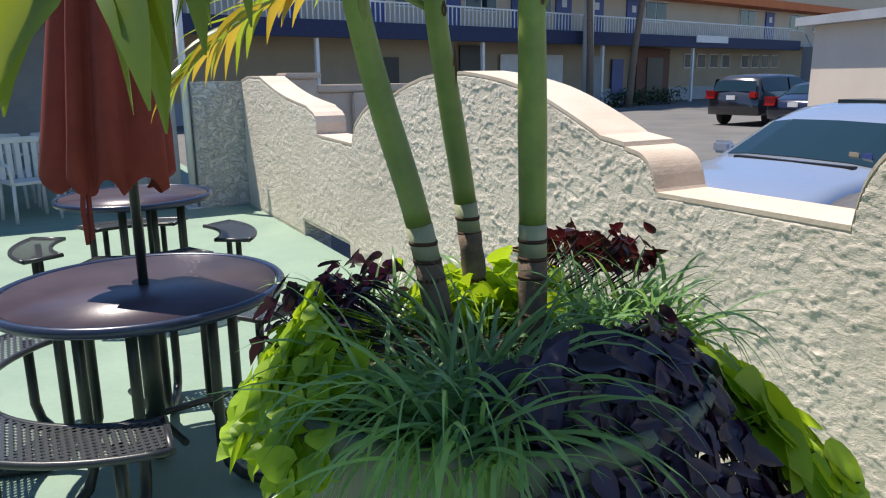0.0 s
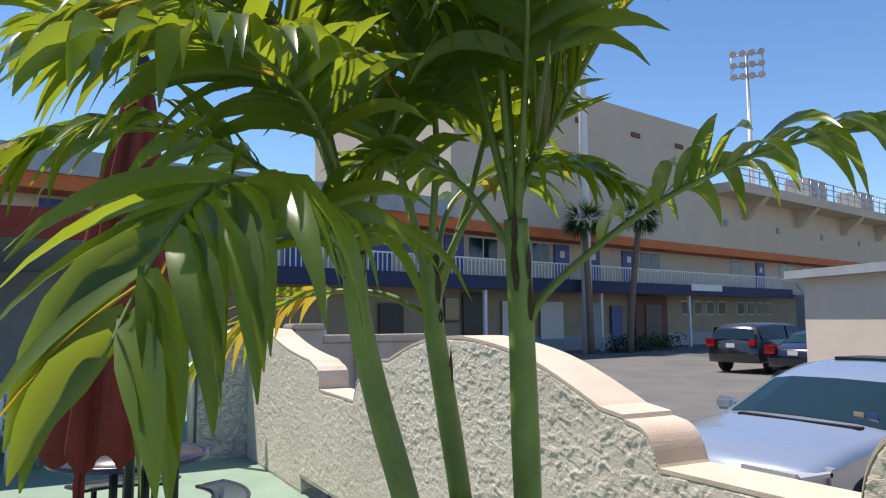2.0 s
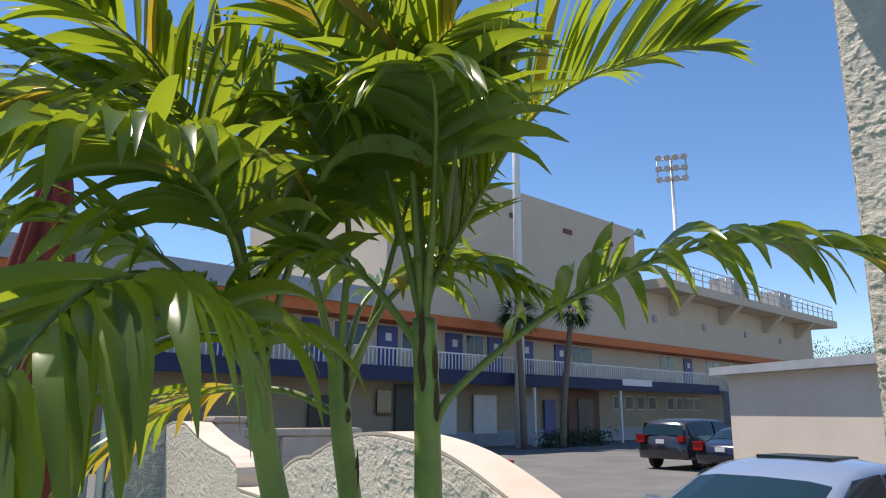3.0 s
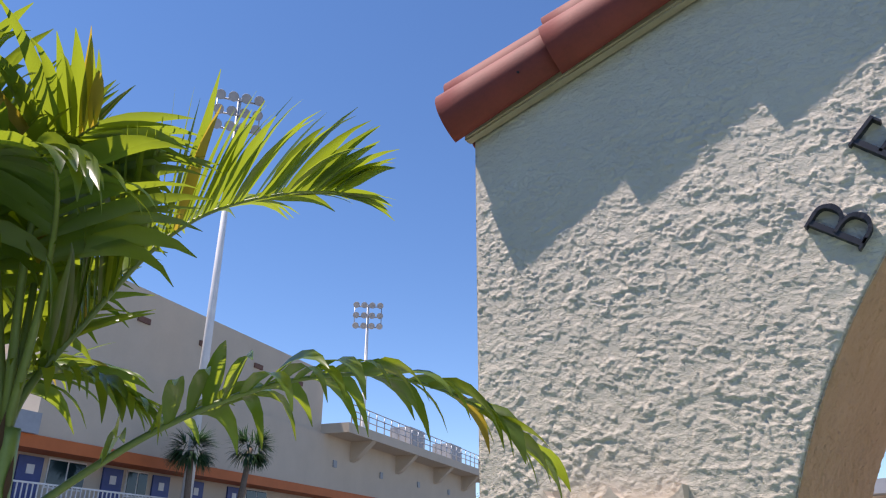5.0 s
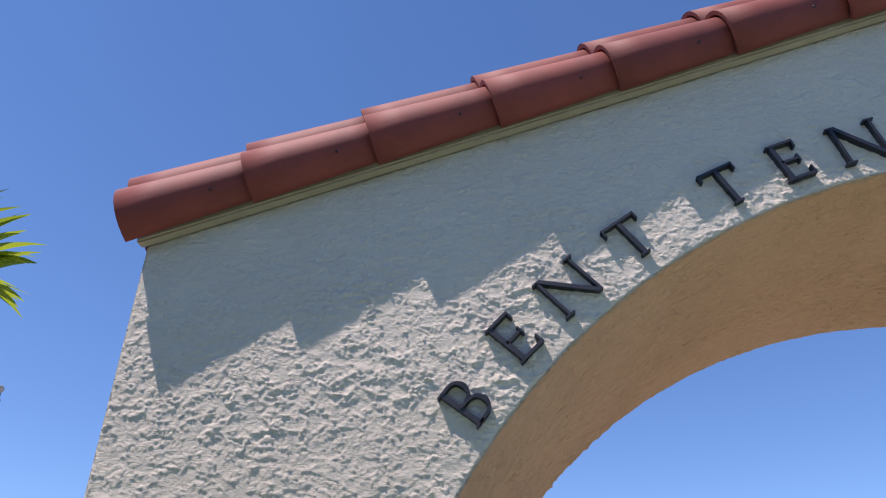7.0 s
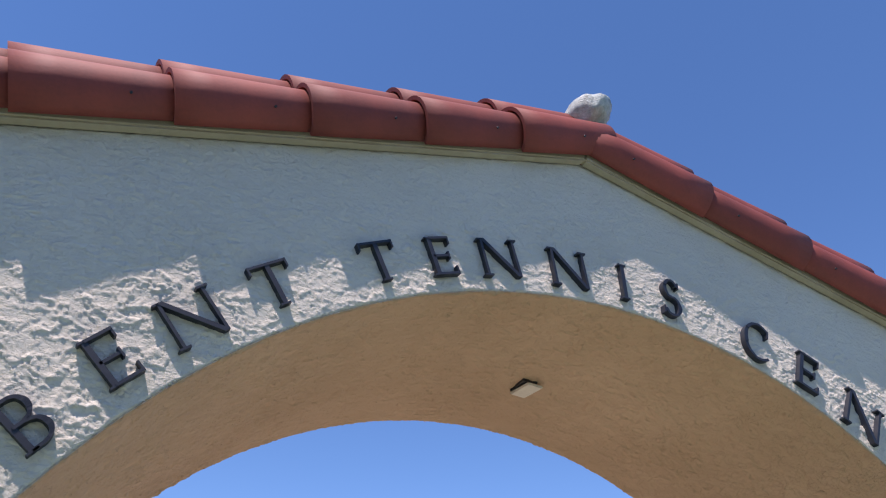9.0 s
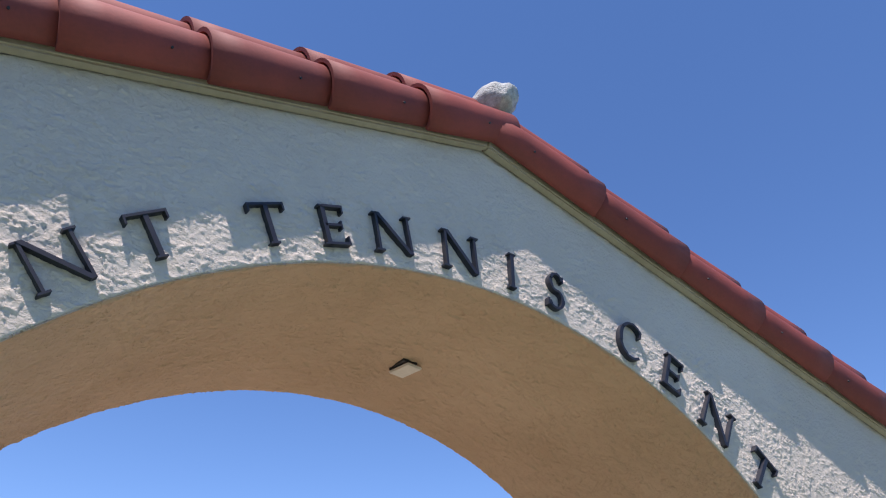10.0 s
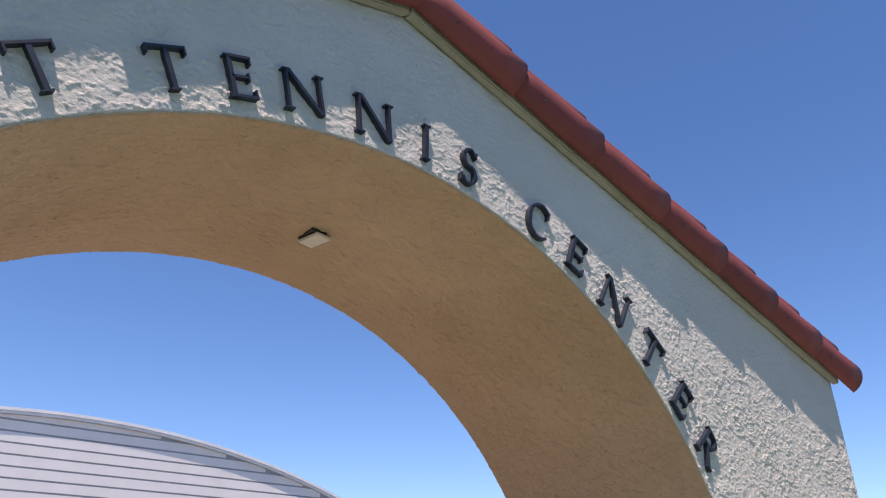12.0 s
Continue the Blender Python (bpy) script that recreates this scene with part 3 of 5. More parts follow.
# ---- raised letters round the arch ----
def glyph(ch, h):
    """A serif capital as closed outlines of strokes, h high, centred on its width."""
    w = {"B": 0.68, "E": 0.64, "N": 0.98, "T": 0.88, "I": 0.40, "S": 0.52, "C": 0.80, "R": 0.76}[ch] * h
    k, s, t = 0.106 * h, 0.06 * h, 0.042 * h
    quads, rings = [], []
    L = -w / 2
    def bar(x0, x1, z0, z1):
        quads.append([(x0, z0), (x1, z0), (x1, z1), (x0, z1)])
    def slab(xc, z):
        bar(xc - k * 1.05, xc + k * 1.05, z, z + t)
    def bowl(cx, cz, rx, rz, a0, a1, thick, thin, n=16):
        o, i = [], []
        for j in range(n + 1):
            a = radians(a0 + (a1 - a0) * j / n)
            c, d = math.cos(a), math.sin(a)
            th = thin + (thick - thin) * c * c
            o.append((cx + rx * c, cz + rz * d))
            i.append((cx + (rx - th) * c, cz + (rz - thin) * d))
        for j in range(n):
            quads.append([o[j], o[j + 1], i[j + 1], i[j]])
    if ch in "BERI":
        sx = L + k * 0.95 if ch != "I" else 0
        bar(sx - k / 2, sx + k / 2, 0, h)
        slab(sx, 0), slab(sx, h - t)
        R0 = w / 2
        if ch == "E":
            bar(sx, R0, 0, s), bar(sx, R0 - 0.03 * h, h - s, h), bar(sx, R0 - 0.12 * h, h / 2 - s / 2, h / 2 + s / 2)
            bar(R0 - t, R0, 0, 0.22 * h), bar(R0 - 0.03 * h - t, R0 - 0.03 * h, h * 0.80, h), bar(R0 - 0.12 * h - t, R0 - 0.12 * h, h * 0.40, h * 0.60)
        if ch in "BR":
            bar(sx, sx + w * 0.30, h - s, h), bar(sx, sx + w * 0.30, h * 0.5 - s / 2, h * 0.5 + s / 2)
            bowl(sx + w * 0.28, h * 0.745, w * 0.40, h * 0.255, -90, 90, k, s)
        if ch == "B":
            bar(sx, sx + w * 0.30, 0, s)
            bowl(sx + w * 0.28, h * 0.262, w * 0.46, h * 0.262, -90, 90, k, s)
        if ch == "R":
            quads.append([(sx + w * 0.22, h * 0.48), (sx + w * 0.22 + k, h * 0.48), (R0 + 0.05 * h, 0), (R0 + 0.05 * h - k * 1.1, 0)])
            bar(R0 - 0.12 * h, R0 + 0.09 * h, 0, t)
    if ch == "N":
        a, b = L + k * 0.6, w / 2 - k * 0.6
        bar(a - s / 2, a + s / 2, 0, h), bar(b - s / 2, b + s / 2, 0, h)
        quads.append([(a - s / 2, h), (a + k * 0.75, h), (b + s / 2, 0), (b - k * 0.75, 0)])
        slab(a, 0), slab(b, h - t), bar(a - k, a, h - t, h)
    if ch == "T":
        bar(-k / 2, k / 2, 0, h), slab(0, 0), bar(L, w / 2, h - s, h)
        bar(L, L + t, h * 0.80, h), bar(w / 2 - t, w / 2, h * 0.80, h)
    if ch == "C":
        bowl(0.06 * h, h / 2, w * 0.54, h * 0.515, 48, 312, k, s, 26)
        bar(w * 0.36, w * 0.36 + t, h * 0.72, h * 0.93)
    if ch == "S":
        bowl(0, h * 0.745, w * 0.44, h * 0.265, 25, 275, k * 0.9, s, 18)
        bowl(0, h * 0.265, w * 0.50, h * 0.275, -155, 95, k * 0.9, s, 18)
        bar(w * 0.34, w * 0.34 + t, h * 0.80, h * 0.97), bar(-w * 0.46, -w * 0.46 + t, h * 0.03, h * 0.22)
    bm = bmesh.new()
    for j, q in enumerate(quads):
        d = 0.0006 * (j % 5)
        prism(bm, q, -0.014 - d, 0.012, "y")
    return bm


LETTERS = (("B", 51.8, 2.311, 0.150), ("E", 46.0, 2.329, 0.154), ("N", 40.2, 2.326, 0.158), ("T", 33.7, 2.336, 0.150),
           ("T", 24.6, 2.332, 0.150), ("E", 18.8, 2.327, 0.155), ("N", 12.9, 2.319, 0.159), ("N", 5.5, 2.305, 0.166), ("I", -0.7, 2.305, 0.163), ("S", -6.4, 2.298, 0.178),
           ("C", -17.0, 2.282, 0.184), ("E", -23.7, 2.290, 0.176), ("N", -31.1, 2.268, 0.190), ("T", -38.9, 2.264, 0.182), ("E", -46.2, 2.264, 0.180), ("R", -52.8, 2.264, 0.180))
for ch, a, rad, high in LETTERS:
    ob = link("letter", glyph(ch, high), M_LETTER)
    c = Vector((X - 0.013, -1.037 + rad * math.sin(radians(a)), 0.999 + rad * math.cos(radians(a))))
    ob.matrix_world = Matrix.Translation(c) @ Matrix.Rotation(radians(-a), 4, 'X') @ Matrix.Rotation(radians(-90), 4, 'Z')
    tagged(ob, "raised dark navy metal serif letter " + ch + " on the arch", "letter", "letters round the arch")

# ---- cast stone plaque on the pier ----
pl = thing("plaque", pose(X, 1.525, 1.50), "cast stone wall plaque with a scalloped top", "plaque")
bm = bmesh.new()
sc = [(0.20, -0.45)] + [(0.20, 0.335)]
for c in (0.10, -0.10):
    sc += [(c + 0.10 * math.cos(radians(a)), 0.345 - 0.055 * math.sin(radians(a))) for a in range(10, 171, 16)]
sc += [(-0.20, 0.335), (-0.20, -0.45)]
prism(bm, sc, -0.055, 0.01, "x")
part("slab", bm, M_PLAQUE, pl)
bm = bmesh.new()
prism(bm, [(0.15, -0.40), (0.15, 0.10), (0, 0.17), (-0.15, 0.10), (-0.15, -0.40)], -0.063, -0.05, "x")
part("panel", bm, M_GREYW, pl, "recessed grey panel")
for k in range(6):
    bm = bmesh.new()
    box(bm, -0.062, -0.05, 0.125 - k * 0.045 - 0.03, 0.125 - k * 0.045, 0.215, 0.262, bevel=0.003)
    part("bar", bm, M_PLAQUE, pl)

# ---- picnic tables ----
def perforated(name, col):
    """Vinyl-coated steel mesh: round holes through the sheet."""
    m, nt, b = shader(name)
    tc = nt.nodes.new("ShaderNodeTexCoord")
    sep = nt.nodes.new("ShaderNodeSeparateXYZ")
    nt.links.new(tc.outputs["Object"], sep.inputs[0])
    waves = []
    for k, (a, c) in enumerate(((0.7071, 0.7071), (0.7071, -0.7071))):
        u = nt.nodes.new("ShaderNodeVectorMath")
        u.operation = 'DOT_PRODUCT'
        nt.links.new(tc.outputs["Object"], u.inputs[0])
        u.inputs[1].default_value = (a * 190, c * 190, 0)
        s = nt.nodes.new("ShaderNodeMath")
        s.operation = 'SINE'
        nt.links.new(u.outputs["Value"], s.inputs[0])
        waves.append(s)
    mul = nt.nodes.new("ShaderNodeMath")
    mul.operation = 'MULTIPLY'
    nt.links.new(waves[0].outputs[0], mul.inputs[0])
    nt.links.new(waves[1].outputs[0], mul.inputs[1])
    gt = nt.nodes.new("ShaderNodeMath")
    gt.operation = 'GREATER_THAN'
    nt.links.new(mul.outputs[0], gt.inputs[0])
    gt.inputs[1].default_value = 0.22
    tr = nt.nodes.new("ShaderNodeBsdfTransparent")
    mx = nt.nodes.new("ShaderNodeMixShader")
    nt.links.new(gt.outputs[0], mx.inputs[0])
    nt.links.new(b.outputs[0], mx.inputs[1])
    nt.links.new(tr.outputs[0], mx.inputs[2])
    nt.links.new(mx.outputs[0], nt.nodes["Material Output"].inputs[0])
    b.inputs["Base Color"].default_value = (*col, 1)
    b.inputs["Roughness"].default_value = 0.32
    return m


M_PERF = perforated("perforated_vinyl", (0.05, 0.055, 0.06))


def arc_slab(bm, r0, r1, a0, a1, z0, z1, n=14, mat=0):
    rings = []
    for k in range(n + 1):
        a = radians(a0 + (a1 - a0) * k / n)
        end = min(k, n - k)
        inset = 0.045 if end == 0 else (0.012 if end == 1 else 0.0)
        c, s = math.cos(a), math.sin(a)
        rings.append([bm.verts.new((r * c, r * s, z)) for r, z in ((r0 + inset, z0), (r1 - inset, z0), (r1 - inset, z1), (r0 + inset, z1))])
    for p, q in zip(rings, rings[1:]):
        for k in range(4):
            bm.faces.new((p[k], p[(k + 1) % 4], q[(k + 1) % 4], q[k])).material_index = mat
    bm.faces.new(rings[0]).material_index = mat
    bm.faces.new(rings[-1]).material_index = mat
    return bm


def picnic_table(m, r, label):
    t = thing("picnic_table", m, label, "table", "round picnic tables")
    bm = bmesh.new()
    lathe(bm, [(0.03, 0.728), (r - 0.02, 0.728), (r - 0.018, 0.748), (0.022, 0.75)], 48)
    part("tabletop", bm, M_TABLE, t, "dark mottled perforated round top")
    bm = bmesh.new()
    ring = [(r + 0.004 + 0.017 * math.cos(a), 0.734 + 0.021 * math.sin(a)) for a in [2 * math.pi * k / 10 for k in range(10)]]
    vs = [[bm.verts.new((q * math.cos(2 * math.pi * k / 56), q * math.sin(2 * math.pi * k / 56), z)) for q, z in ring] for k in range(56)]
    for k in range(56):
        for j in range(10):
            bm.faces.new((vs[k][j], vs[k][(j + 1) % 10], vs[(k + 1) % 56][(j + 1) % 10], vs[(k + 1) % 56][j])).smooth = True
    part("rim", bm, M_RIM, t, "glossy dark blue rolled rim")
    part("post", tubed([(0, 0, 0.02), (0, 0, 0.73)], 0.038, 14), M_POST, t)
    for a in (-125, -35, 55, 145):
        bm = bmesh.new()
        arc_slab(bm, r + 0.055, r + 0.30, a - 31, a + 31, 0.425, 0.441, 16)
        s = part("seat", bm, M_PERF, t, "perforated curved bench seat")
        bm = bmesh.new()
        for q in (r + 0.058, r + 0.297):
            tube(bm, [(q * math.cos(radians(a + d)), q * math.sin(radians(a + d)), 0.432) for d in range(-30, 31, 5)], 0.014, 8)
        for d in (-30, 30):
            tube(bm, [(q * math.cos(radians(a + d)), q * math.sin(radians(a + d)), 0.432) for q in (r + 0.05, r + 0.17, r + 0.30)], 0.014, 8)
        part("seat_edge", bm, M_PLASTIC, s)
        for d in (-18, 18):
            c, sn = math.cos(radians(a + d)), math.sin(radians(a + d))
            ri, ro = 0.62 * r, r + 0.18
            pts = [(ri * c, ri * sn, 0.73), (ri * c, ri * sn, 0.45), (ri * c, ri * sn, 0.13), ((ri + 0.03) * c, (ri + 0.03) * sn, 0.06), ((ri + 0.1) * c, (ri + 0.1) * sn, 0.024),
                   ((ro - 0.1) * c, (ro - 0.1) * sn, 0.024), ((ro - 0.03) * c, (ro - 0.03) * sn, 0.06), (ro * c, ro * sn, 0.13), (ro * c, ro * sn, 0.425)]
            part("leg", tubed(pts, 0.021, 10), M_POST, t)
    for a in (10, 100):
        c, s = math.cos(radians(a)), math.sin(radians(a))
        part("brace", tubed([(-0.6 * r * c, -0.6 * r * s, 0.2), (0.6 * r * c, 0.6 * r * s, 0.2)], 0.014, 8), M_POST, t)
    return t


picnic_table(pose(0.18, 3.98, 0, rz=2), 0.525, "round dark vinyl-coated picnic table with four curved seats")
picnic_table(pose(0.42, 6.50, 0, rz=32), 0.50, "farther round picnic table with perforated bench seats")

# ---- closed umbrella in the near table ----
u = thing("umbrella", pose(0.185, 3.985, 0.752), "closed brick-red canvas patio umbrella in the table", "umbrella")
part("pole", tubed([(0, 0, -0.70), (0, 0, 2.0)], 0.019, 12), M_POST, u, "dark steel pole")
bm = bmesh.new()
prof = [(0.20, 0.40), (0.225, 0.42), (0.215, 0.60), (0.185, 0.95), (0.135, 1.35), (0.075, 1.70), (0.03, 1.90)]
n = 96
rings = []
for i, (r, z) in enumerate(prof):
    ring = []
    for k in range(n):
        a = 2 * math.pi * k / n
        fold = 0.5 + 0.5 * math.cos(8 * a + 0.9 * math.sin(3 * a))
        rr = r * (0.66 + 0.36 * fold ** 0.7) * (1 + 0.05 * math.sin(2.3 * a + i))
        dz = 0.035 * math.cos(8 * a + 1.0) if i < 2 else 0
        ring.append(bm.verts.new((rr * math.cos(a), rr * math.sin(a), z + dz)))
    rings.append(ring)
for p, q in zip(rings, rings[1:]):
    for k in range(n):
        bm.faces.new((p[k], p[(k + 1) % n], q[(k + 1) % n], q[k])).smooth = True
bm.faces.new(rings[-1])
bmesh.ops.rotate(bm, verts=bm.verts, cent=(0, 0, 1.9), matrix=Matrix.Rotation(radians(3.2), 3, (0.47, 0.88, 0)))
part("canopy", bm, M_CANVAS, u, "folded red canvas canopy")
bm = bmesh.new()
tube(bm, [(-0.17, -0.10, 0.45), (-0.185, -0.11, 0.33), (-0.18, -0.11, 0.20), (-0.165, -0.10, 0.22), (-0.16, -0.10, 0.44)], 0.009, 6)
part("strap", bm, M_CANVAS, u, "hanging red tie strap")
bm = bmesh.new()
bmesh.ops.create_uvsphere(bm, u_segments=12, v_segments=8, radius=0.03)
bmesh.ops.translate(bm, verts=bm.verts, vec=(0, 0, 1.93))
part("finial", bm, M_POST, u)

# ---- planter with three palms and underplanting ----
PC = Vector((0.68, 2.22, 0))
pot = thing("planter", pose(PC.x, PC.y, 0), "large round tapered sage-grey planter pot", "planter")
bm = bmesh.new()
lathe(bm, [(0.27, 0.0), (0.30, 0.03), (0.40, 0.62), (0.435, 0.86), (0.455, 0.90), (0.462, 0.955), (0.45, 0.968), (0.425, 0.96), (0.415, 0.90)], 56)
part("pot", bm, M_POT, pot)
bm = bmesh.new()
lathe(bm, [(0.41, 0.88), (0.412, 0.935), (0.25, 0.96), (0.05, 0.975)], 40)
part("soil", bm, M_SOIL, pot, "dark potting soil")


def leaflet(bm, base, d, up, L, w, droop, twist=0.0, mat=0, n=6):
    """One strap leaf: bends down under its weight, creased along its middle."""
    d = d.normalized()
    side = d.cross(up)
    if side.length < 1e-3:
        side = d.cross(Vector((1, 0, 0)))
    side.normalize()
    if twist:
        side = Matrix.Rotation(twist, 3, d) @ side
    p, prev = base.copy(), None
    for k in range(n + 1):
        s = k / n
        ww = w * (0.4 + 0.6 * min(1, s * 4)) * (1.0 if s < 0.35 else max(0.04, 1 - ((s - 0.35) / 0.65) ** 1.5)) * 0.5
        nrm = side.cross(d).normalized()
        row = [bm.verts.new(p - side * ww), bm.verts.new(p - nrm * ww * 0.28), bm.verts.new(p + side * ww)]
        if prev:
            for j in (0, 1):
                f = bm.faces.new((prev[j], prev[j + 1], row[j + 1], row[j]))
                f.material_index, f.smooth = mat, True
        prev = row
        d = (d + Vector((0, 0, -1)) * droop / n * (0.4 + 1.2 * s)).normalized()
        side = (side - d * side.dot(d)).normalized()
        p = p + d * (L / n)


def frond(palm, pts, L, w, seed, pairs=None, droop=0.8, dry=0.02, lift=0.25, start=0.18):
    rg = random.Random(seed)
    C = bez(pts, 44)
    length = sum((b - a).length for a, b in zip(C, C[1:]))
    f = part("frond", tubed(C, [0.0105 - 0.0085 * (k / 44) ** 0.8 for k in range(45)], 7), M_RACHIS, palm)
    bm = bmesh.new()
    pairs = pairs or int(length / 0.030)
    for k in range(pairs):
        s = start + (1 - start) * (k + rg.random() * 0.4) / pairs
        i = min(int(s * 44), 43)
        p, t = C[i].lerp(C[i + 1], s * 44 - i), (C[i + 1] - C[i]).normalized()
        sd = t.cross(Vector((0, 0, 1)))
        if sd.length < 0.15:
            sd = t.cross(Vector((0.7, -0.7, 0)))
        sd.normalize()
        up = sd.cross(t).normalized()
        size = math.sin(math.pi * (0.16 + 0.74 * s)) ** 0.6
        for g in (-1, 1):
            if rg.random() < 0.06:
                continue
            fwd = 0.55 + 0.6 * s + rg.uniform(-0.14, 0.14)
            d = sd * g + t * fwd + up * (lift + rg.uniform(-0.12, 0.12))
            leaflet(bm, p, d, up, L * size * rg.uniform(0.85, 1.12), w * rg.uniform(0.6, 1.05), droop * rg.uniform(0.4, 1.6), g * rg.gauss(0.05, 0.55), 1 if rg.random() < dry else 0)
    tagged(part("foliage", bm, [M_FROND, M_FROND_DRY], f), kind="stuff")


def palm(base, trunk, r, fronds, label):
    pm = thing("palm", pose(*base), label, "palm", "palms in the planter")
    inv = Matrix.Translation(-Vector(base))
    P = bez(trunk, 30)
    zc = 1.165
    low = [p for p in P if p.z < zc + 0.02]
    mid = [p for p in P if zc - 0.012 < p.z < zc + 0.10]
    high = [p for p in P if p.z > zc + 0.06]
    def ring_r(p, q):
        return q * (1 + 0.05 * math.sin(p.z * 70))
    def add(nm, pts, rad, mt, lab):
        bm = bmesh.new()
        tube(bm, [inv @ p for p in pts], [ring_r(p, rad) for p in pts] if mt is M_BARK else [rad * (1 - 0.10 * (p.z - zc) / 0.6 + (0.06 * max(0, 1 - abs(p.z - zc - 0.25) * 5))) for p in pts], 16)
        return part(nm, bm, mt, pm, lab)
    add("trunk", low, r * 1.08, M_BARK, "ringed brown trunk base")
    add("ring_band", mid, r * 1.035, M_RING, "pale ringed band")
    add("crownshaft", high, r, M_SHAFT, "smooth green crownshaft")
    for z in (zc - 0.005, zc + 0.042, zc - 0.06, zc - 0.11):
        c = min(P, key=lambda p: abs(p.z - z))
        part("scar", tubed([inv @ (c + Vector((0, 0, -0.004))), inv @ (c + Vector((0, 0, 0.004)))], r * 1.10, 16), M_SCAR, pm)
    rg = random.Random(int(base[0] * 1000))
    for k in range(6):
        c = P[rg.randrange(14, 29)]
        a = rg.uniform(2.6, 5.2)
        o = Vector((math.cos(a), math.sin(a), 0)) * r * 0.97
        bm = bmesh.new()
        leaflet(bm, inv @ (c + o), Vector((0, 0, 1)), o, rg.uniform(0.03, 0.10), 0.014, 0.0, 0.0)
        part("husk", bm, M_SCAR, pm)
    for k, fr in enumerate(fronds):
        pts, kw = fr
        frond(pm, [inv @ Vector(p) for p in pts], seed=int(base[0] * 977) + k * 13, **kw)
    return pm


palm((0.775, 2.19, 0.96), [(0.775, 2.19, 0.96), (0.77, 2.19, 1.25), (0.745, 2.16, 1.45), (0.735, 2.155, 1.70), (0.73, 2.16, 1.86)], 0.0285, [
    ([(0.74, 2.15, 1.62), (0.775, 2.12, 1.71), (0.90, 2.02, 1.845), (1.0, 1.90, 1.93), (1.10, 1.79, 1.98), (1.20, 1.66, 1.99), (1.30, 1.52, 1.94), (1.37, 1.40, 1.83)], dict(L=0.25, w=0.047, droop=1.9, lift=0.6, start=0.24, pairs=24)),
    ([(0.73, 2.16, 1.78), (0.75, 2.17, 1.92), (0.83, 2.14, 2.09), (0.92, 2.09, 2.27), (1.01, 2.02, 2.38), (1.12, 1.90, 2.44), (1.20, 1.80, 2.45)], dict(L=0.35, w=0.034, droop=0.6, start=0.22, lift=0.6, pairs=56)),
    ([(0.73, 2.16, 1.84), (0.63, 2.20, 2.25), (0.50, 2.17, 2.42), (0.36, 2.08, 2.52)], dict(L=0.32, w=0.034, droop=0.8, start=0.3, dry=0.07)),
    ([(0.73, 2.16, 1.84), (0.66, 2.10, 2.20), (0.64, 2.03, 2.34), (0.66, 1.94, 2.40)], dict(L=0.32, w=0.034, droop=0.7, start=0.3, dry=0.07)),
    ([(0.73, 2.16, 1.82), (0.74, 2.20, 2.15), (0.73, 2.22, 2.36), (0.66, 2.20, 2.50)], dict(L=0.30, w=0.034, droop=0.5, start=0.35, dry=0.08)),
    ([(0.73, 2.16, 1.82), (0.69, 2.06, 2.10), (0.60, 1.92, 2.24), (0.49, 1.80, 2.22)], dict(L=0.27, w=0.045, droop=1.5, start=0.4)),
    ([(0.735, 2.155, 1.78), (0.63, 2.24, 1.95), (0.50, 2.29, 1.99), (0.39, 2.30, 1.90)], dict(L=0.24, w=0.042, droop=1.6, start=0.3)),
    ([(0.73, 2.16, 1.80), (0.80, 2.28, 2.05), (0.84, 2.36, 2.30), (0.86, 2.38, 2.48)], dict(L=0.26, w=0.03, droop=0.7, start=0.3, dry=0.04)),
], "multi-trunk palm with a straight green shaft and arching fronds")
palm((0.765, 2.39, 0.96), [(0.765, 2.39, 0.96), (0.74, 2.41, 1.23), (0.70, 2.415, 1.48), (0.665, 2.40, 1.64), (0.65, 2.40, 1.80)], 0.0255, [
    ([(0.655, 2.40, 1.72), (0.60, 2.50, 2.08), (0.50, 2.55, 2.36), (0.34, 2.50, 2.52)], dict(L=0.30, w=0.036, droop=0.8, start=0.35, dry=0.04)),
    ([(0.66, 2.40, 1.74), (0.78, 2.52, 1.95), (0.95, 2.50, 2.06), (1.10, 2.42, 2.07)], dict(L=0.20, w=0.026, droop=0.9, start=0.35, dry=0.04)),
    ([(0.67, 2.40, 1.66), (0.56, 2.50, 1.72), (0.41, 2.61, 1.71), (0.28, 2.70, 1.62), (0.16, 2.75, 1.50)], dict(L=0.19, w=0.026, droop=1.2, start=0.35, dry=0.45)),
    ([(0.655, 2.40, 1.76), (0.62, 2.30, 2.06), (0.53, 2.20, 2.22), (0.40, 2.12, 2.26)], dict(L=0.28, w=0.045, droop=1.6, start=0.35)),
    ([(0.66, 2.40, 1.72), (0.74, 2.31, 1.93), (0.83, 2.17, 1.99), (0.91, 2.05, 1.94)], dict(L=0.20, w=0.036, droop=1.5, start=0.35)),
    ([(0.67, 2.40, 1.70), (0.72, 2.34, 1.92), (0.74, 2.26, 2.12), (0.74, 2.12, 2.30), (0.72, 2.00, 2.36)], dict(L=0.26, w=0.04, droop=1.1, start=0.4)),
    ([(0.66, 2.40, 1.72), (0.56, 2.36, 1.98), (0.44, 2.30, 2.10), (0.30, 2.26, 2.12)], dict(L=0.26, w=0.042, droop=1.2, start=0.3)),
], "slender potted palm leaning with dense green fronds")
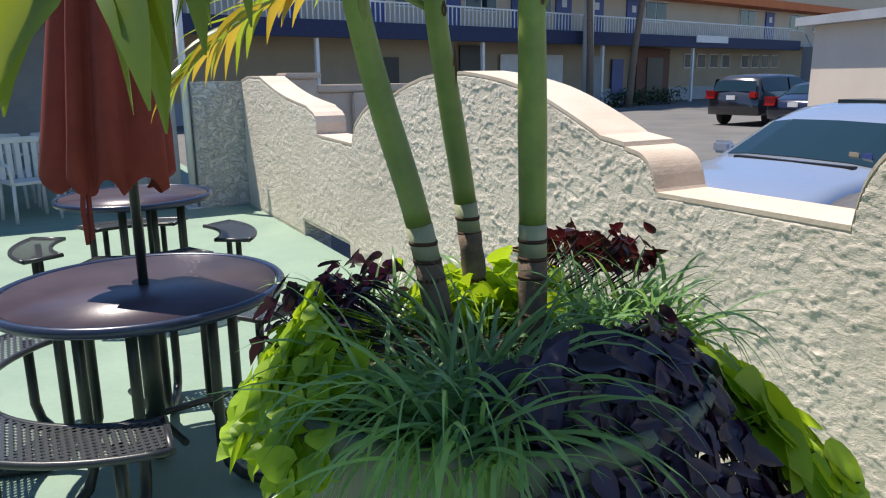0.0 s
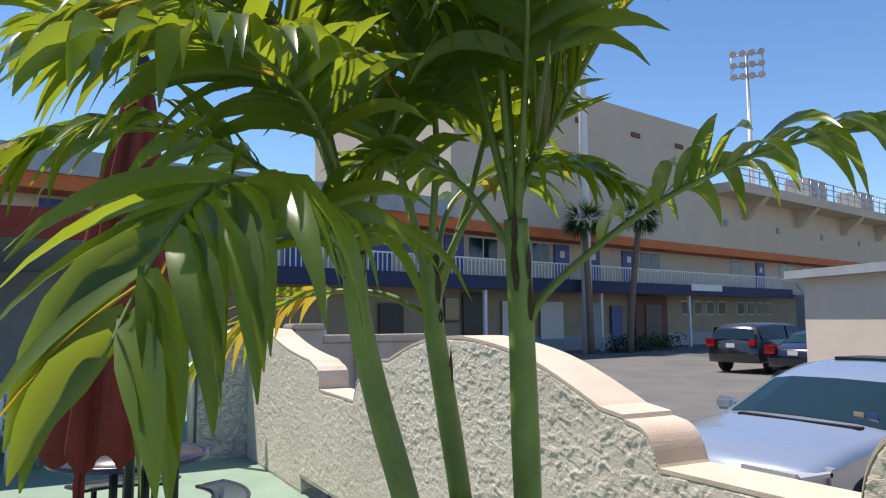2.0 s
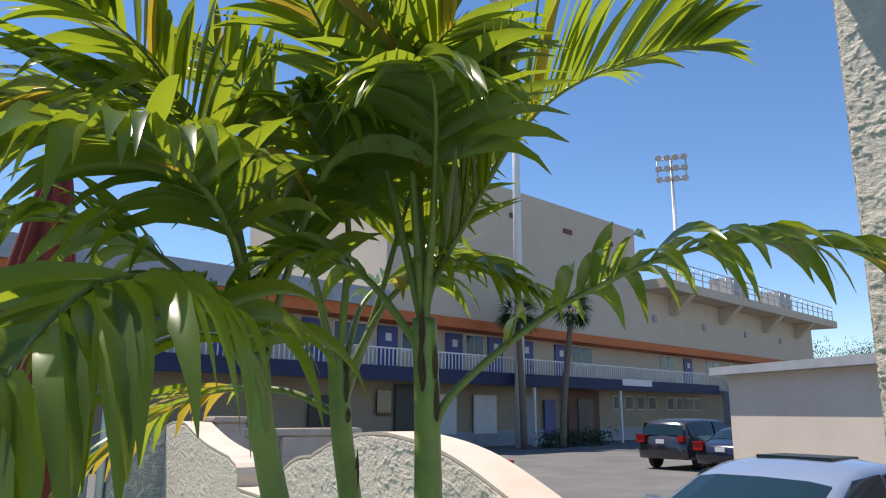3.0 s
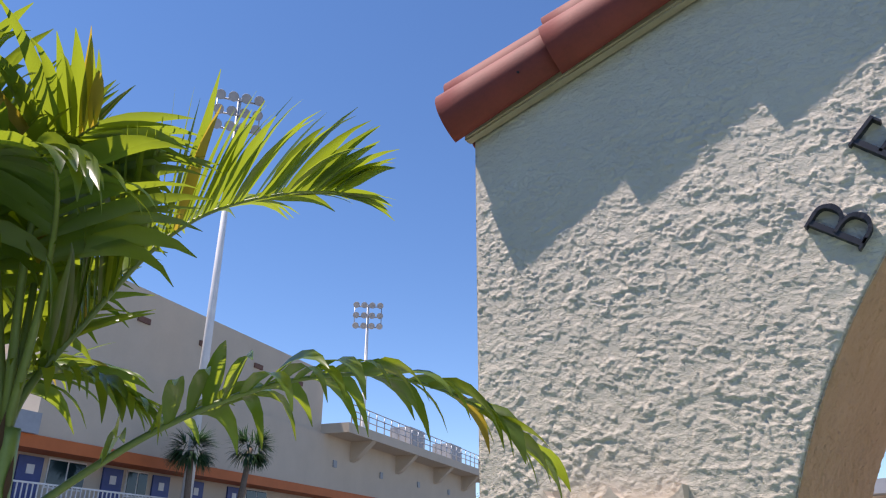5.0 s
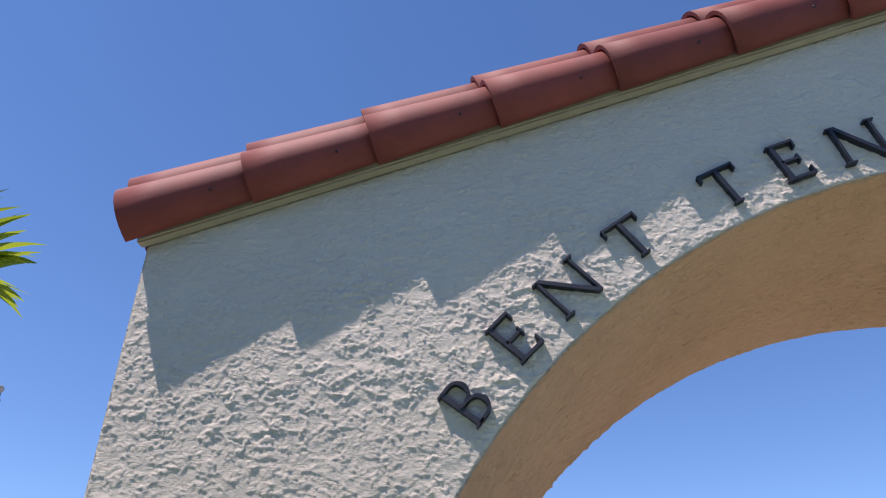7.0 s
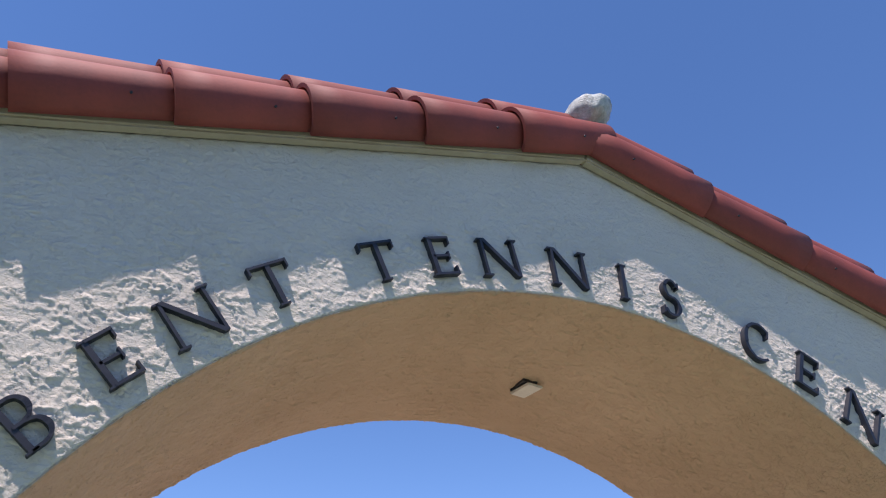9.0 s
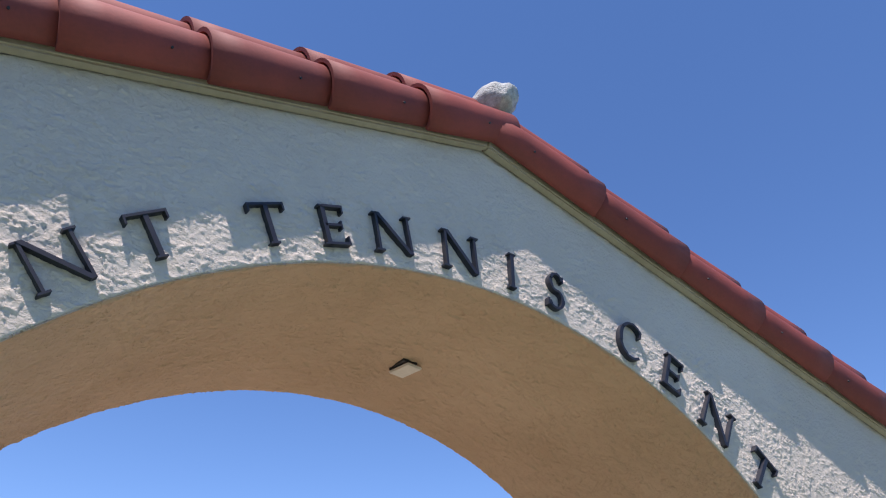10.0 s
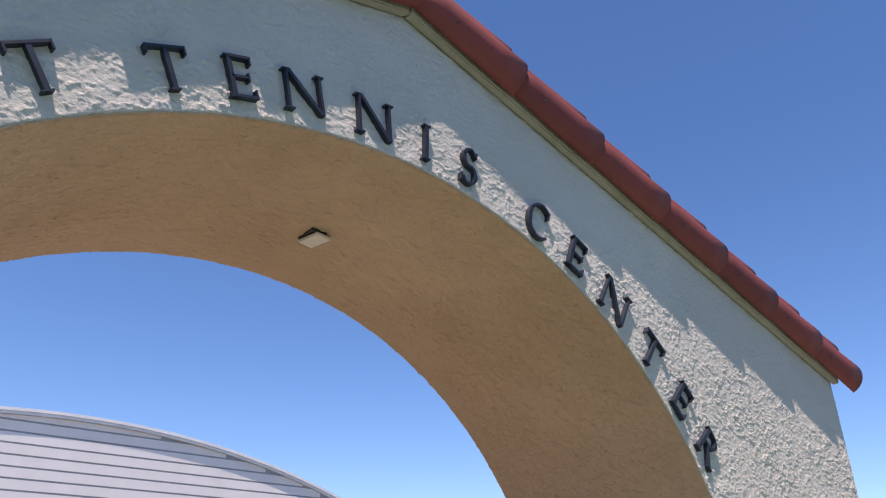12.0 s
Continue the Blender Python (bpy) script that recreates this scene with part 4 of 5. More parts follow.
palm((0.615, 2.28, 0.96), [(0.615, 2.28, 0.96), (0.56, 2.30, 1.25), (0.50, 2.325, 1.48), (0.455, 2.325, 1.66), (0.43, 2.30, 1.79)], 0.0275, [
    ([(0.465, 2.32, 1.60), (0.44, 2.28, 1.72), (0.36, 2.19, 1.80), (0.23, 2.04, 1.845), (0.10, 1.87, 1.84), (0.01, 1.76, 1.76), (-0.06, 1.68, 1.62)], dict(L=0.34, w=0.05, droop=2.3, lift=0.2, start=0.28, pairs=24)),
    ([(0.44, 2.31, 1.72), (0.47, 2.27, 1.93), (0.51, 2.21, 2.12), (0.57, 2.13, 2.26), (0.63, 2.04, 2.33)], dict(L=0.26, w=0.045, droop=1.3, start=0.45)),
    ([(0.44, 2.31, 1.74), (0.41, 2.47, 2.06), (0.29, 2.58, 2.24), (0.07, 2.64, 2.31), (-0.16, 2.66, 2.31)], dict(L=0.28, w=0.032, droop=0.6, start=0.3)),
    ([(0.44, 2.31, 1.72), (0.30, 2.36, 1.93), (0.10, 2.36, 2.02), (-0.10, 2.30, 1.97), (-0.24, 2.24, 1.86)], dict(L=0.28, w=0.04, droop=1.4, start=0.3)),
    ([(0.44, 2.31, 1.76), (0.33, 2.30, 2.12), (0.19, 2.27, 2.32), (0.02, 2.20, 2.40)], dict(L=0.30, w=0.04, droop=0.9, start=0.3, dry=0.03)),
    ([(0.44, 2.31, 1.76), (0.31, 2.15, 2.00), (0.12, 2.00, 2.08), (-0.07, 1.90, 2.02)], dict(L=0.30, w=0.048, droop=1.5, start=0.3)),
    ([(0.45, 2.32, 1.68), (0.36, 2.28, 1.86), (0.22, 2.22, 1.90), (0.06, 2.16, 1.82)], dict(L=0.26, w=0.044, droop=2.0, start=0.3)),
    ([(0.44, 2.31, 1.78), (0.34, 2.32, 2.16), (0.20, 2.38, 2.28), (0.02, 2.40, 2.28), (-0.14, 2.38, 2.18)], dict(L=0.30, w=0.044, droop=1.3, start=0.3)),
], "leaning potted palm with drooping fronds and yellowed leaf tips")


def grass_clump(c, count, L, spread, seed, label):
    rg = random.Random(seed)
    bm = bmesh.new()
    for k in range(count):
        a = rg.uniform(0, 2 * math.pi)
        o = Vector((math.cos(a), math.sin(a), 0)) * rg.random() ** 0.7 * 0.05 + Vector((rg.uniform(-1, 1), rg.uniform(-1, 1), 0)) * 0.11
        tilt = rg.uniform(0.3, 1.7) * spread
        a += rg.uniform(-1.1, 1.1)
        d = Vector((math.cos(a) * tilt, math.sin(a) * tilt, 1.0))
        leaflet(bm, o, d, Vector((0, 0, 1)) if tilt > 0.2 else Vector((1, 0, 0)), L * rg.uniform(0.5, 1.1), rg.uniform(0.007, 0.012), rg.uniform(1.0, 3.6), rg.uniform(-0.7, 0.7), 0, 9)
    g = thing("lilyturf", pose(*c), label, "plant", "lilyturf clumps in the planter")
    tagged(part("foliage", bm, M_BLADE, g), kind="stuff")


grass_clump((0.48, 1.98, 0.94), 430, 0.37, 1.15, 5, "strap-leaved lilyturf clump arching over the pot rim")
grass_clump((0.99, 2.17, 0.95), 300, 0.31, 0.9, 6, "strap-leaved lilyturf clump behind dark vine leaves")
grass_clump((0.60, 2.52, 0.95), 100, 0.26, 0.9, 7, "strap-leaved lilyturf clump behind the palm trunks")
grass_clump((0.84, 2.48, 0.95), 50, 0.27, 0.7, 17, "strap-leaved lilyturf clump behind the palm trunks")


def broad_leaf(bm, p, d, up, L, shape, mat=0):
    """A broad leaf blade: heart-shaped, or pointed with side lobes, cupped along its midrib."""
    d = d.normalized()
    side = d.cross(up).normalized()
    nrm = side.cross(d).normalized()
    out = {"heart": [(0.0, 0.0), (0.30, -0.10), (0.47, 0.10), (0.48, 0.32), (0.34, 0.62), (0.15, 0.86), (0.0, 1.0)],
           "oval": [(0.0, 0.0), (0.17, 0.06), (0.27, 0.26), (0.27, 0.46), (0.18, 0.72), (0.07, 0.90), (0.0, 1.04)],
           "lobed": [(0.0, 0.0), (0.20, -0.10), (0.46, 0.10), (0.33, 0.24), (0.23, 0.34), (0.24, 0.55), (0.15, 0.78), (0.0, 1.08)]}[shape]
    mid = [bm.verts.new(p + d * (v * L) - nrm * (0.08 * L * math.sin(math.pi * min(1, max(0, v)))) - nrm * 0.25 * L * max(0, v) ** 2) for _, v in out]
    for g in (-1, 1):
        ed = [bm.verts.new(p + side * (g * u * L) + d * (v * L) + nrm * (abs(u) * 0.10 * L) - nrm * 0.25 * L * max(0, v) ** 2) for u, v in out]
        for k in range(len(out) - 1):
            q = [mid[k], mid[k + 1], ed[k + 1], ed[k]]
            if out[k][0] == 0:
                q = [mid[k], mid[k + 1], ed[k + 1]]
            elif out[k + 1][0] == 0:
                q = [mid[k], mid[k + 1], ed[k]]
            f = bm.faces.new(q)
            f.smooth, f.material_index = True, mat


def vine(name, c, a0, a1, r0, r1, z_of, count, L, mat, lobes, seed, label, tilt=0.9):
    """Leaves on trailing stems that spill over the pot between two bearings."""
    rg = random.Random(seed)
    v = thing(name, pose(PC.x, PC.y, 0.96), label, "plant", "trailing plants in the planter")
    bl, bs = bmesh.new(), bmesh.new()
    for k in range(count):
        a = radians(rg.uniform(a0, a1))
        r = r0 + (r1 - r0) * rg.random() ** 0.8
        out = Vector((math.cos(a), math.sin(a), 0))
        p = out * r + Vector((0, 0, z_of(r) + rg.uniform(-0.035, 0.045)))
        up = (out * 0.75 + Vector((rg.uniform(-0.55, 0.55), rg.uniform(-0.55, 0.55), rg.uniform(0.35, 0.9)))).normalized()
        d = Vector((rg.uniform(-1, 1), rg.uniform(-1, 1), rg.uniform(-1.2, 0.5) * tilt)) + out * 0.35
        d = d - up * d.dot(up)
        shape = "heart" if not lobes else ("lobed" if rg.random() < 0.4 else "oval")
        broad_leaf(bl, p, d, up, L * rg.uniform(0.6, 1.2), shape)
        if k % 3 == 0:
            tube(bs, [p, p - out * 0.05 - Vector((0, 0, 0.03)), p - out * 0.12 - Vector((0, 0, 0.05))], 0.002, 5)
    tagged(part("foliage", bl, mat, v), kind="stuff")
    tagged(part("stem", bs, mat, v), kind="stuff")


def spill(top_z, rim, k):
    return lambda r: top_z if r < rim else top_z - k * (r - rim) ** 1.0


vine("dark_vine", None, -116, -38, 0.26, 0.66, spill(0.065, 0.38, 1.4), 760, 0.072, M_PURPLE, True, 21, "dark purple sweet potato vine spilling over the pot")
vine("dark_vine", None, 100, 150, 0.28, 0.50, spill(0.10, 0.42, 0.8), 120, 0.06, M_PURPLE, True, 22, "dark purple sweet potato vine behind the grass")
vine("lime_vine", None, 142, 204, 0.34, 0.525, spill(0.08, 0.38, 1.3), 280, 0.058, M_LIME, False, 23, "lime green sweet potato vine hanging over the pot")
vine("lime_vine", None, -48, 10, 0.44, 0.76, spill(0.03, 0.42, 0.95), 210, 0.105, M_LIME, False, 24, "lime green sweet potato vine trailing beside dark leaves")
vine("lime_vine", None, 20, 100, 0.10, 0.38, lambda r: 0.07, 90, 0.075, M_LIME, False, 25, "lime green leaves between the palm trunks", 0.4)
vine("coleus", None, 2, 42, 0.33, 0.50, lambda r: 0.15, 150, 0.05, M_COLEUS, True, 26, "maroon coleus with jagged dark leaves", 0.3)

# ---- cars ----
def car(m, paint_m, label, L=4.7, W=1.82, H=1.45, suv=False):
    """A parked car heading along -x, its nose at x = 0."""
    c = thing("car", m, label, "car", "parked cars")
    hb = 0.92 if not suv else 1.08
    if suv:
        prof = [(0.05, 0.42), (0.0, 0.62), (0.06, 0.86), (0.30, 0.99), (1.15, hb + 0.02), (1.85, H - 0.14), (2.25, H - 0.02), (3.2, H), (4.1, H - 0.05), (4.42, H - 0.16), (4.60, 1.05), (4.68, 0.95), (L, 0.60), (L - 0.05, 0.36)]
    else:
        prof = [(0.06, 0.34), (0.0, 0.52), (0.05, 0.68), (0.22, 0.78), (0.75, 0.88), (1.30, hb + 0.02), (1.95, H - 0.16), (2.35, H - 0.03), (2.8, H), (3.3, H - 0.06), (3.95, hb + 0.12), (4.45, hb + 0.03), (L - 0.03, 0.84), (L, 0.55), (L - 0.08, 0.32)]
    bm = bmesh.new()
    rows = []
    ys = [-1, -0.965, -0.86, -0.6, 0, 0.6, 0.86, 0.965, 1]
    for s in ys:
        row = []
        for x, z in prof:
            cabin = max(0.0, (z - hb) / (H - hb))
            half = W / 2 * (1 - 0.15 * cabin)
            edge = abs(s)
            crown = 1 - 0.055 * edge ** 4 if z > 0.75 else 1
            nose = 0.16 * edge ** 3 if x < 0.35 else (-0.13 * edge ** 3 if x > L - 0.35 else 0)
            row.append(bm.verts.new((x + nose, s * half, z * crown if edge < 0.99 else max(0.3, z * crown - (0.05 if z > 0.7 else 0)))))
        rows.append(row)
    n = len(prof)
    for a, b in zip(rows, rows[1:]):
        for k in range(n - 1):
            bm.faces.new((a[k], a[k + 1], b[k + 1], b[k])).smooth = True
        bm.faces.new((a[-1], a[0], b[0], b[-1]))
    bm.faces.new(rows[0])
    bm.faces.new(rows[-1])
    body = part("body", bm, paint_m, c)
    def glass(name, quad, ny):
        bm = bmesh.new()
        vs = [bm.verts.new(p) for p in quad]
        bm.faces.new(vs)
        r = bmesh.ops.extrude_face_region(bm, geom=list(bm.faces))
        bmesh.ops.translate(bm, verts=[g for g in r["geom"] if isinstance(g, bmesh.types.BMVert)], vec=ny)
        return part(name, bm, M_WINDOW, body)
    if suv:
        (xa, za), (xb, zb), (xc, zc), (xd, zd) = (1.22, hb + 0.06), (1.82, H - 0.15), (4.40, H - 0.22), (4.59, 1.10)
    else:
        (xa, za), (xb, zb), (xc, zc), (xd, zd) = (1.34, hb + 0.05), (1.95, H - 0.165), (3.36, H - 0.09), (3.90, hb + 0.16)
    def screen(name, x0, x1, push):
        """A pane laid on the body's own curve between two stations."""
        bm = bmesh.new()
        roofline = prof[3:-2]
        rows = []
        for x in (x0, x1):
            z = float(np.interp(x, [p[0] for p in roofline], [p[1] for p in roofline]))
            half = W / 2 * (1 - 0.15 * max(0.0, (z - hb) / (H - hb)))
            rows.append([bm.verts.new((x, e * half, z * c + 0.002)) for e, c in ((-0.86, 0.970), (-0.6, 0.9929), (0, 1), (0.6, 0.9929), (0.86, 0.970))])
        for k in range(4):
            bm.faces.new((rows[0][k], rows[0][k + 1], rows[1][k + 1], rows[1][k]))
        r = bmesh.ops.extrude_face_region(bm, geom=list(bm.faces))
        bmesh.ops.translate(bm, verts=[g for g in r["geom"] if isinstance(g, bmesh.types.BMVert)], vec=push)
        bmesh.ops.recalc_face_normals(bm, faces=bm.faces)
        return part(name, bm, M_WINDOW, body)
    screen("windscreen", xa - 0.01 if suv else 1.35, xb - 0.03, (-0.004, 0, 0.006))
    screen("rear_window", xc + 0.04, xd - 0.02, (0.005, 0, 0.004))
    for g in (-1, 1):
        yb, yt = g * (W / 2 * 0.985), g * (W / 2 * 0.865)
        x2, x3 = (2.75, 2.85) if suv else (2.55, 2.65)
        glass("side_window", [(xa + 0.28, yb, hb + 0.05), (x2, yb, hb + 0.05), (x2, yt, H - 0.12), (xb + 0.14, yt, H - 0.16)], (0, g * 0.012, 0))
        glass("side_window", [(x3, yb, hb + 0.05), (xd - 0.25, yb, hb + 0.06), (xc - 0.02, yt, H - 0.18), (x3, yt, H - 0.12)], (0, g * 0.012, 0))
        bm = boxed(xa + 0.10, xa + 0.22, min(g * (W / 2 - 0.06), g * (W / 2 + 0.16)), max(g * (W / 2 - 0.06), g * (W / 2 + 0.16)), hb + 0.0, hb + 0.13, bevel=0.03)
        part("mirror", bm, paint_m, body, "door mirror")
        part("headlight", boxed(0.03, 0.42, g * (W / 2 - 0.40), g * (W / 2 + 0.006), 0.60, 0.72, bevel=0.03), M_LAMP, body, "clear headlight")
        part("tail_light", boxed(L - 0.16, L + 0.006, g * (W / 2 - 0.30), g * (W / 2 - 0.03), hb - 0.16, hb + 0.04, bevel=0.03), M_RED, body, "red tail light")
        for x in (0.92, L - 0.98):
            bm = bmesh.new()
            lathe(bm, [(0.20, -0.11), (0.31, -0.11), (0.335, -0.08), (0.335, 0.08), (0.31, 0.11), (0.20, 0.11)], 24)
            bmesh.ops.rotate(bm, verts=bm.verts, matrix=Matrix.Rotation(radians(90), 3, 'X'))
            bmesh.ops.translate(bm, verts=bm.verts, vec=(x, g * (W / 2 - 0.10), 0.335))
            w = part("wheel", bm, M_RUBBER, c)
            bm = bmesh.new()
            lathe(bm, [(0.05, -0.03), (0.205, -0.03), (0.20, 0.03), (0.05, 0.03)], 20)
            bmesh.ops.rotate(bm, verts=bm.verts, matrix=Matrix.Rotation(radians(90), 3, 'X'))
            bmesh.ops.translate(bm, verts=bm.verts, vec=(x, g * (W / 2 - 0.005), 0.335))
            part("rim", bm, M_STEEL, w)
    part("grille", boxed(-0.012, 0.05, -0.45, 0.45, 0.40, 0.60, bevel=0.02), M_DARK, body)
    part("number_plate", boxed(L - 0.005, L + 0.016, -0.16, 0.16, hb - 0.22, hb - 0.08), M_WHITE, body)
    part("wiper_cowl", boxed(xa - 0.09, xa - 0.005, -0.62, 0.62, za - 0.07, za - 0.024, bevel=0.008), M_DARK, body, "black wiper cowl")
    if not suv:
        part("sunroof", boxed(2.45, 2.95, -0.40, 0.40, H - 0.03, H + 0.004, bevel=0.004), M_WINDOW, body, "dark glass sunroof")
    return c


silver = car(pose(4.60, 5.45, GZ), M_SILVER, "silver-blue sedan parked nose to the low wall")
for k, (y, mt) in enumerate(((-0.50, M_TRIM), (-0.62, M_BLUE))):
    part("sticker", boxed(1.43, 1.44, y - 0.045, y + 0.045, 0.99, 1.05, m=None), mt, silver, "small windscreen sticker")
car(pose(20.1, 18.6, GZ, rz=8) @ pose(4.7, 0, 0, rz=180), M_CHARCOAL, "dark grey sport utility vehicle parked in the lot", 4.72, 1.88, 1.70, True)
car(pose(19.9, 16.1, GZ, rz=8) @ pose(4.7, 0, 0, rz=180), M_DKBLUE, "dark midnight blue sedan parked in the lot")
car(pose(2.9, 15.6, GZ, rz=-16), M_CARBLUE, "blue car parked behind the low wall", 4.6, 1.8, 1.55)
car(pose(4.4, 14.0, GZ, rz=-10), M_CARWHITE, "pale car parked behind the low wall", 4.7, 1.82, 1.5)

# ---- peach pier and low wall beyond the dip ----
w = thing("garden_wall", pose(3.0, 11.5, GZ), "peach stucco pier and low wall by the lot", "wall")
part("pier", boxed(0, 0.42, -0.2, 0.2, 0, 1.72, bevel=0.02), M_COPING, w)
part("pier_cap", boxed(-0.05, 0.47, -0.25, 0.25, 1.722, 1.80, bevel=0.02), M_COPING, w)
part("panel", boxed(0.424, 2.2, -0.1, 0.1, 0, 1.52, bevel=0.015), M_COPING, w)
part("coping", boxed(0.424, 2.25, -0.15, 0.15, 1.524, 1.63, bevel=0.02), M_COPING, w)
part("buttress", boxed(0.95, 1.15, -0.2, -0.104, 0, 1.51, bevel=0.015), M_COPING, w)

# ---- the long two-storey building across the lot ----
B = Matrix.Translation((8.5, 31.0, GZ)) @ Matrix.Rotation(math.atan2(0.2157, 0.9765), 4, 'Z')
bld = thing("stadium_building", B, "long beige two-storey building with orange band and blue doors", "building")
g = 0.2
part("ground_wall", boxed(-60, 66, 0.9, 9, 0, 3.4 + g), M_BEIGE_SHADED, bld)
part("upper_wall", boxed(-60, 66, 1.3, 9, 3.4 + g, 6.3 + g), M_BEIGE, bld, "beige upper storey wall")
part("band", boxed(-60, 66.2, -0.12, 9.1, 6.08 + g, 6.62 + g), M_ORANGE, bld, "orange painted band")
part("top_wall", boxed(9, 68, 0.0, 12, 6.624 + g, 10.4 + g), M_BEIGE, bld)
part("left_roof", boxed(-60, 8.99, -0.3, 12, 6.624 + g, 7.5 + g), M_GREYW, bld, "grey low roof edge")
part("upper_block", boxed(9.5, 33.5, 0.3, 14, 10.404 + g, 15.0 + g), M_BEIGE, bld, "plain beige upper block")
part("slab", boxed(33.504, 70, -2.0, 12, 10.404 + g, 11.1 + g), M_BEIGE, bld, "projecting upper deck edge")
for s in (38, 46.5, 55.5, 63.5):
    bm = bmesh.new()
    prism(bm, [(-1.9, 10.4 + g), (-0.003, 10.4 + g), (-0.003, 8.9 + g), (-0.5, 9.1 + g)], s - 0.35, s + 0.35, "x")
    part("bracket", bm, M_BEIGE, bld)
part("walkway", boxed(-60, 66, -1.2, 1.28, 3.36 + g, 3.56 + g), M_GREYW, bld)
part("awning", boxed(-60, 42, -1.5, -1.204, 3.08 + g, 3.74 + g), M_NAVY, bld, "dark navy awning fascia")
part("plinth", boxed(-60, 66, 0.78, 0.896, 0, 0.85), M_GREYW, bld)
for s in (14.5, 18.0, 20.9, 24.5, 41.9, 9.6, 5.0, 0.5, -4.5, -9.0):
    d = part("door", boxed(s, s + 1.3, 1.2, 1.296, 3.57 + g, 5.95 + g), M_BLUE, bld, "blue painted door")
    part("door_sign", boxed(s + 0.45, s + 0.85, 1.17, 1.198, 5.2 + g, 5.6 + g), M_WHITE, d)
for s, wd in ((16.1, 1.5), (26.4, 2.3), (38.0, 2.3), (45.8, 2.5), (11.2, 2.2), (6.8, 2.2), (2.2, 2.0), (-2.6, 2.0), (50, 2.2)):
    wi = part("window", boxed(s, s + wd, 1.23, 1.298, 4.7 + g, 6.0 + g), M_WHITE, bld)
    for k in range(2):
        part("pane", boxed(s + 0.06 + k * wd / 2, s + wd / 2 - 0.05 + k * wd / 2, 1.20, 1.228, 4.78 + g, 5.92 + g), M_WINDOW, wi)
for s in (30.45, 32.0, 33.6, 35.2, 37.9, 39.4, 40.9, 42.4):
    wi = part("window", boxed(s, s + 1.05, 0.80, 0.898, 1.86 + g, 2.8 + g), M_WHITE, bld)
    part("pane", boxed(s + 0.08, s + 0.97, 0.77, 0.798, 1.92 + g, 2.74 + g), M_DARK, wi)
# Entrance and near-black openings are solid slabs; dark colour stands for shaded depth.
e = part("entrance", boxed(24.6, 28.1, 0.4, 0.88, 0.02, 3.05 + g), M_BROWN, bld, "dark brown slab standing in for a recessed entrance")
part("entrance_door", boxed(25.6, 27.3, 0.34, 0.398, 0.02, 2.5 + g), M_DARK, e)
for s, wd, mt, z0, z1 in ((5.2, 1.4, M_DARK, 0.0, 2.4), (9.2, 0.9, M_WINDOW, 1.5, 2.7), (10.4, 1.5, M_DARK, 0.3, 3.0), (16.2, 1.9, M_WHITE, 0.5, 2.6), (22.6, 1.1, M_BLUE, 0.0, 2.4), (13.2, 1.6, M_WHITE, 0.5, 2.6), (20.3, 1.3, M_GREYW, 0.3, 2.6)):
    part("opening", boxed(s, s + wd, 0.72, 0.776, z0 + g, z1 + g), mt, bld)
part("name_board", boxed(27.9, 31.6, -1.58, -1.504, 3.38 + g, 3.80 + g), M_WHITE, bld, "white name board")
for k in range(5):
    part("post", boxed(-8 + 9 * k, -7.85 + 9 * k, -1.3, -1.15, 0, 3.05 + g), M_WHITE, bld)
bm = bmesh.new()
for k in range(300):
    s = -34 + k * 0.25
    box(bm, s, s + 0.05, -1.16, -1.12, 3.57 + g, 4.55 + g)
box(bm, -34, 41, -1.18, -1.10, 4.552 + g, 4.62 + g)
tagged(part("balcony_rail", bm, M_WHITE, bld, "white balcony railing"), kind="stuff")
bm = bmesh.new()
for k in range(26):
    s = 34 + k * 1.4
    tube(bm, [(s, -1.9, 11.1 + g), (s, -1.9, 12.5 + g)], 0.05, 6)
for z in (11.6, 12.05, 12.5):
    tube(bm, [(34, -1.9, z + g), (69, -1.9, z + g)], 0.04, 6)
part("deck_rail", bm, M_STEEL, bld, "steel deck railing")
for s in (48.0, 58.5):
    part("plant_box", boxed(s, s + 3.4, -0.5, 1.5, 11.104 + g, 13.2 + g), M_GREYW, bld, "grey rooftop unit")
for s in (14, 19, 24.5, 29.5):
    part("scupper", boxed(s, s + 0.9, 0.2, 0.298, 13.2 + g, 13.5 + g), M_BROWN, bld)
for s in (35, 43, 51, 59):
    part("vent", boxed(s, s + 0.5, -0.1, -0.003, 8.2 + g, 8.7 + g), M_GREYW, bld)
# outside stair at the end of the awning
st = part("stair", boxed(42.2, 42.5, -2.6, -1.6, 0, 3.5), M_STEEL, bld, "steel outside stair")
for k in range(14):
    part("step", boxed(42.55 + k * 0.32, 42.85 + k * 0.32, -2.6, -1.6, 3.3 - k * 0.25, 3.36 - k * 0.25), M_STEEL, st)
for y in (-2.6, -1.6):
    part("handrail", tubed([(42.5, y, 4.4), (47.0, y, 0.95)], 0.05, 6), M_STEEL, st)


def clump(bm, c, r, count, L, rg, mat=0):
    for k in range(count):
        v = Vector((rg.gauss(0, 1), rg.gauss(0, 1), rg.gauss(0, 1))).normalized() * r * rg.random() ** 0.35
        leaflet(bm, Vector(c) + v, Vector((rg.gauss(0, 1), rg.gauss(0, 1), rg.gauss(0, 0.6))), Vector((0, 0, 1)), L, L * 0.5, 0.6, 0, mat, 2)


rg = random.Random(41)
bm = bmesh.new()
for k in range(26):
    clump(bm, (18.0 + k * 0.26, -2.4 + rg.uniform(-0.4, 0.4), 0.45 + rg.uniform(-0.1, 0.15)), 0.5, 60, 0.2, rg)
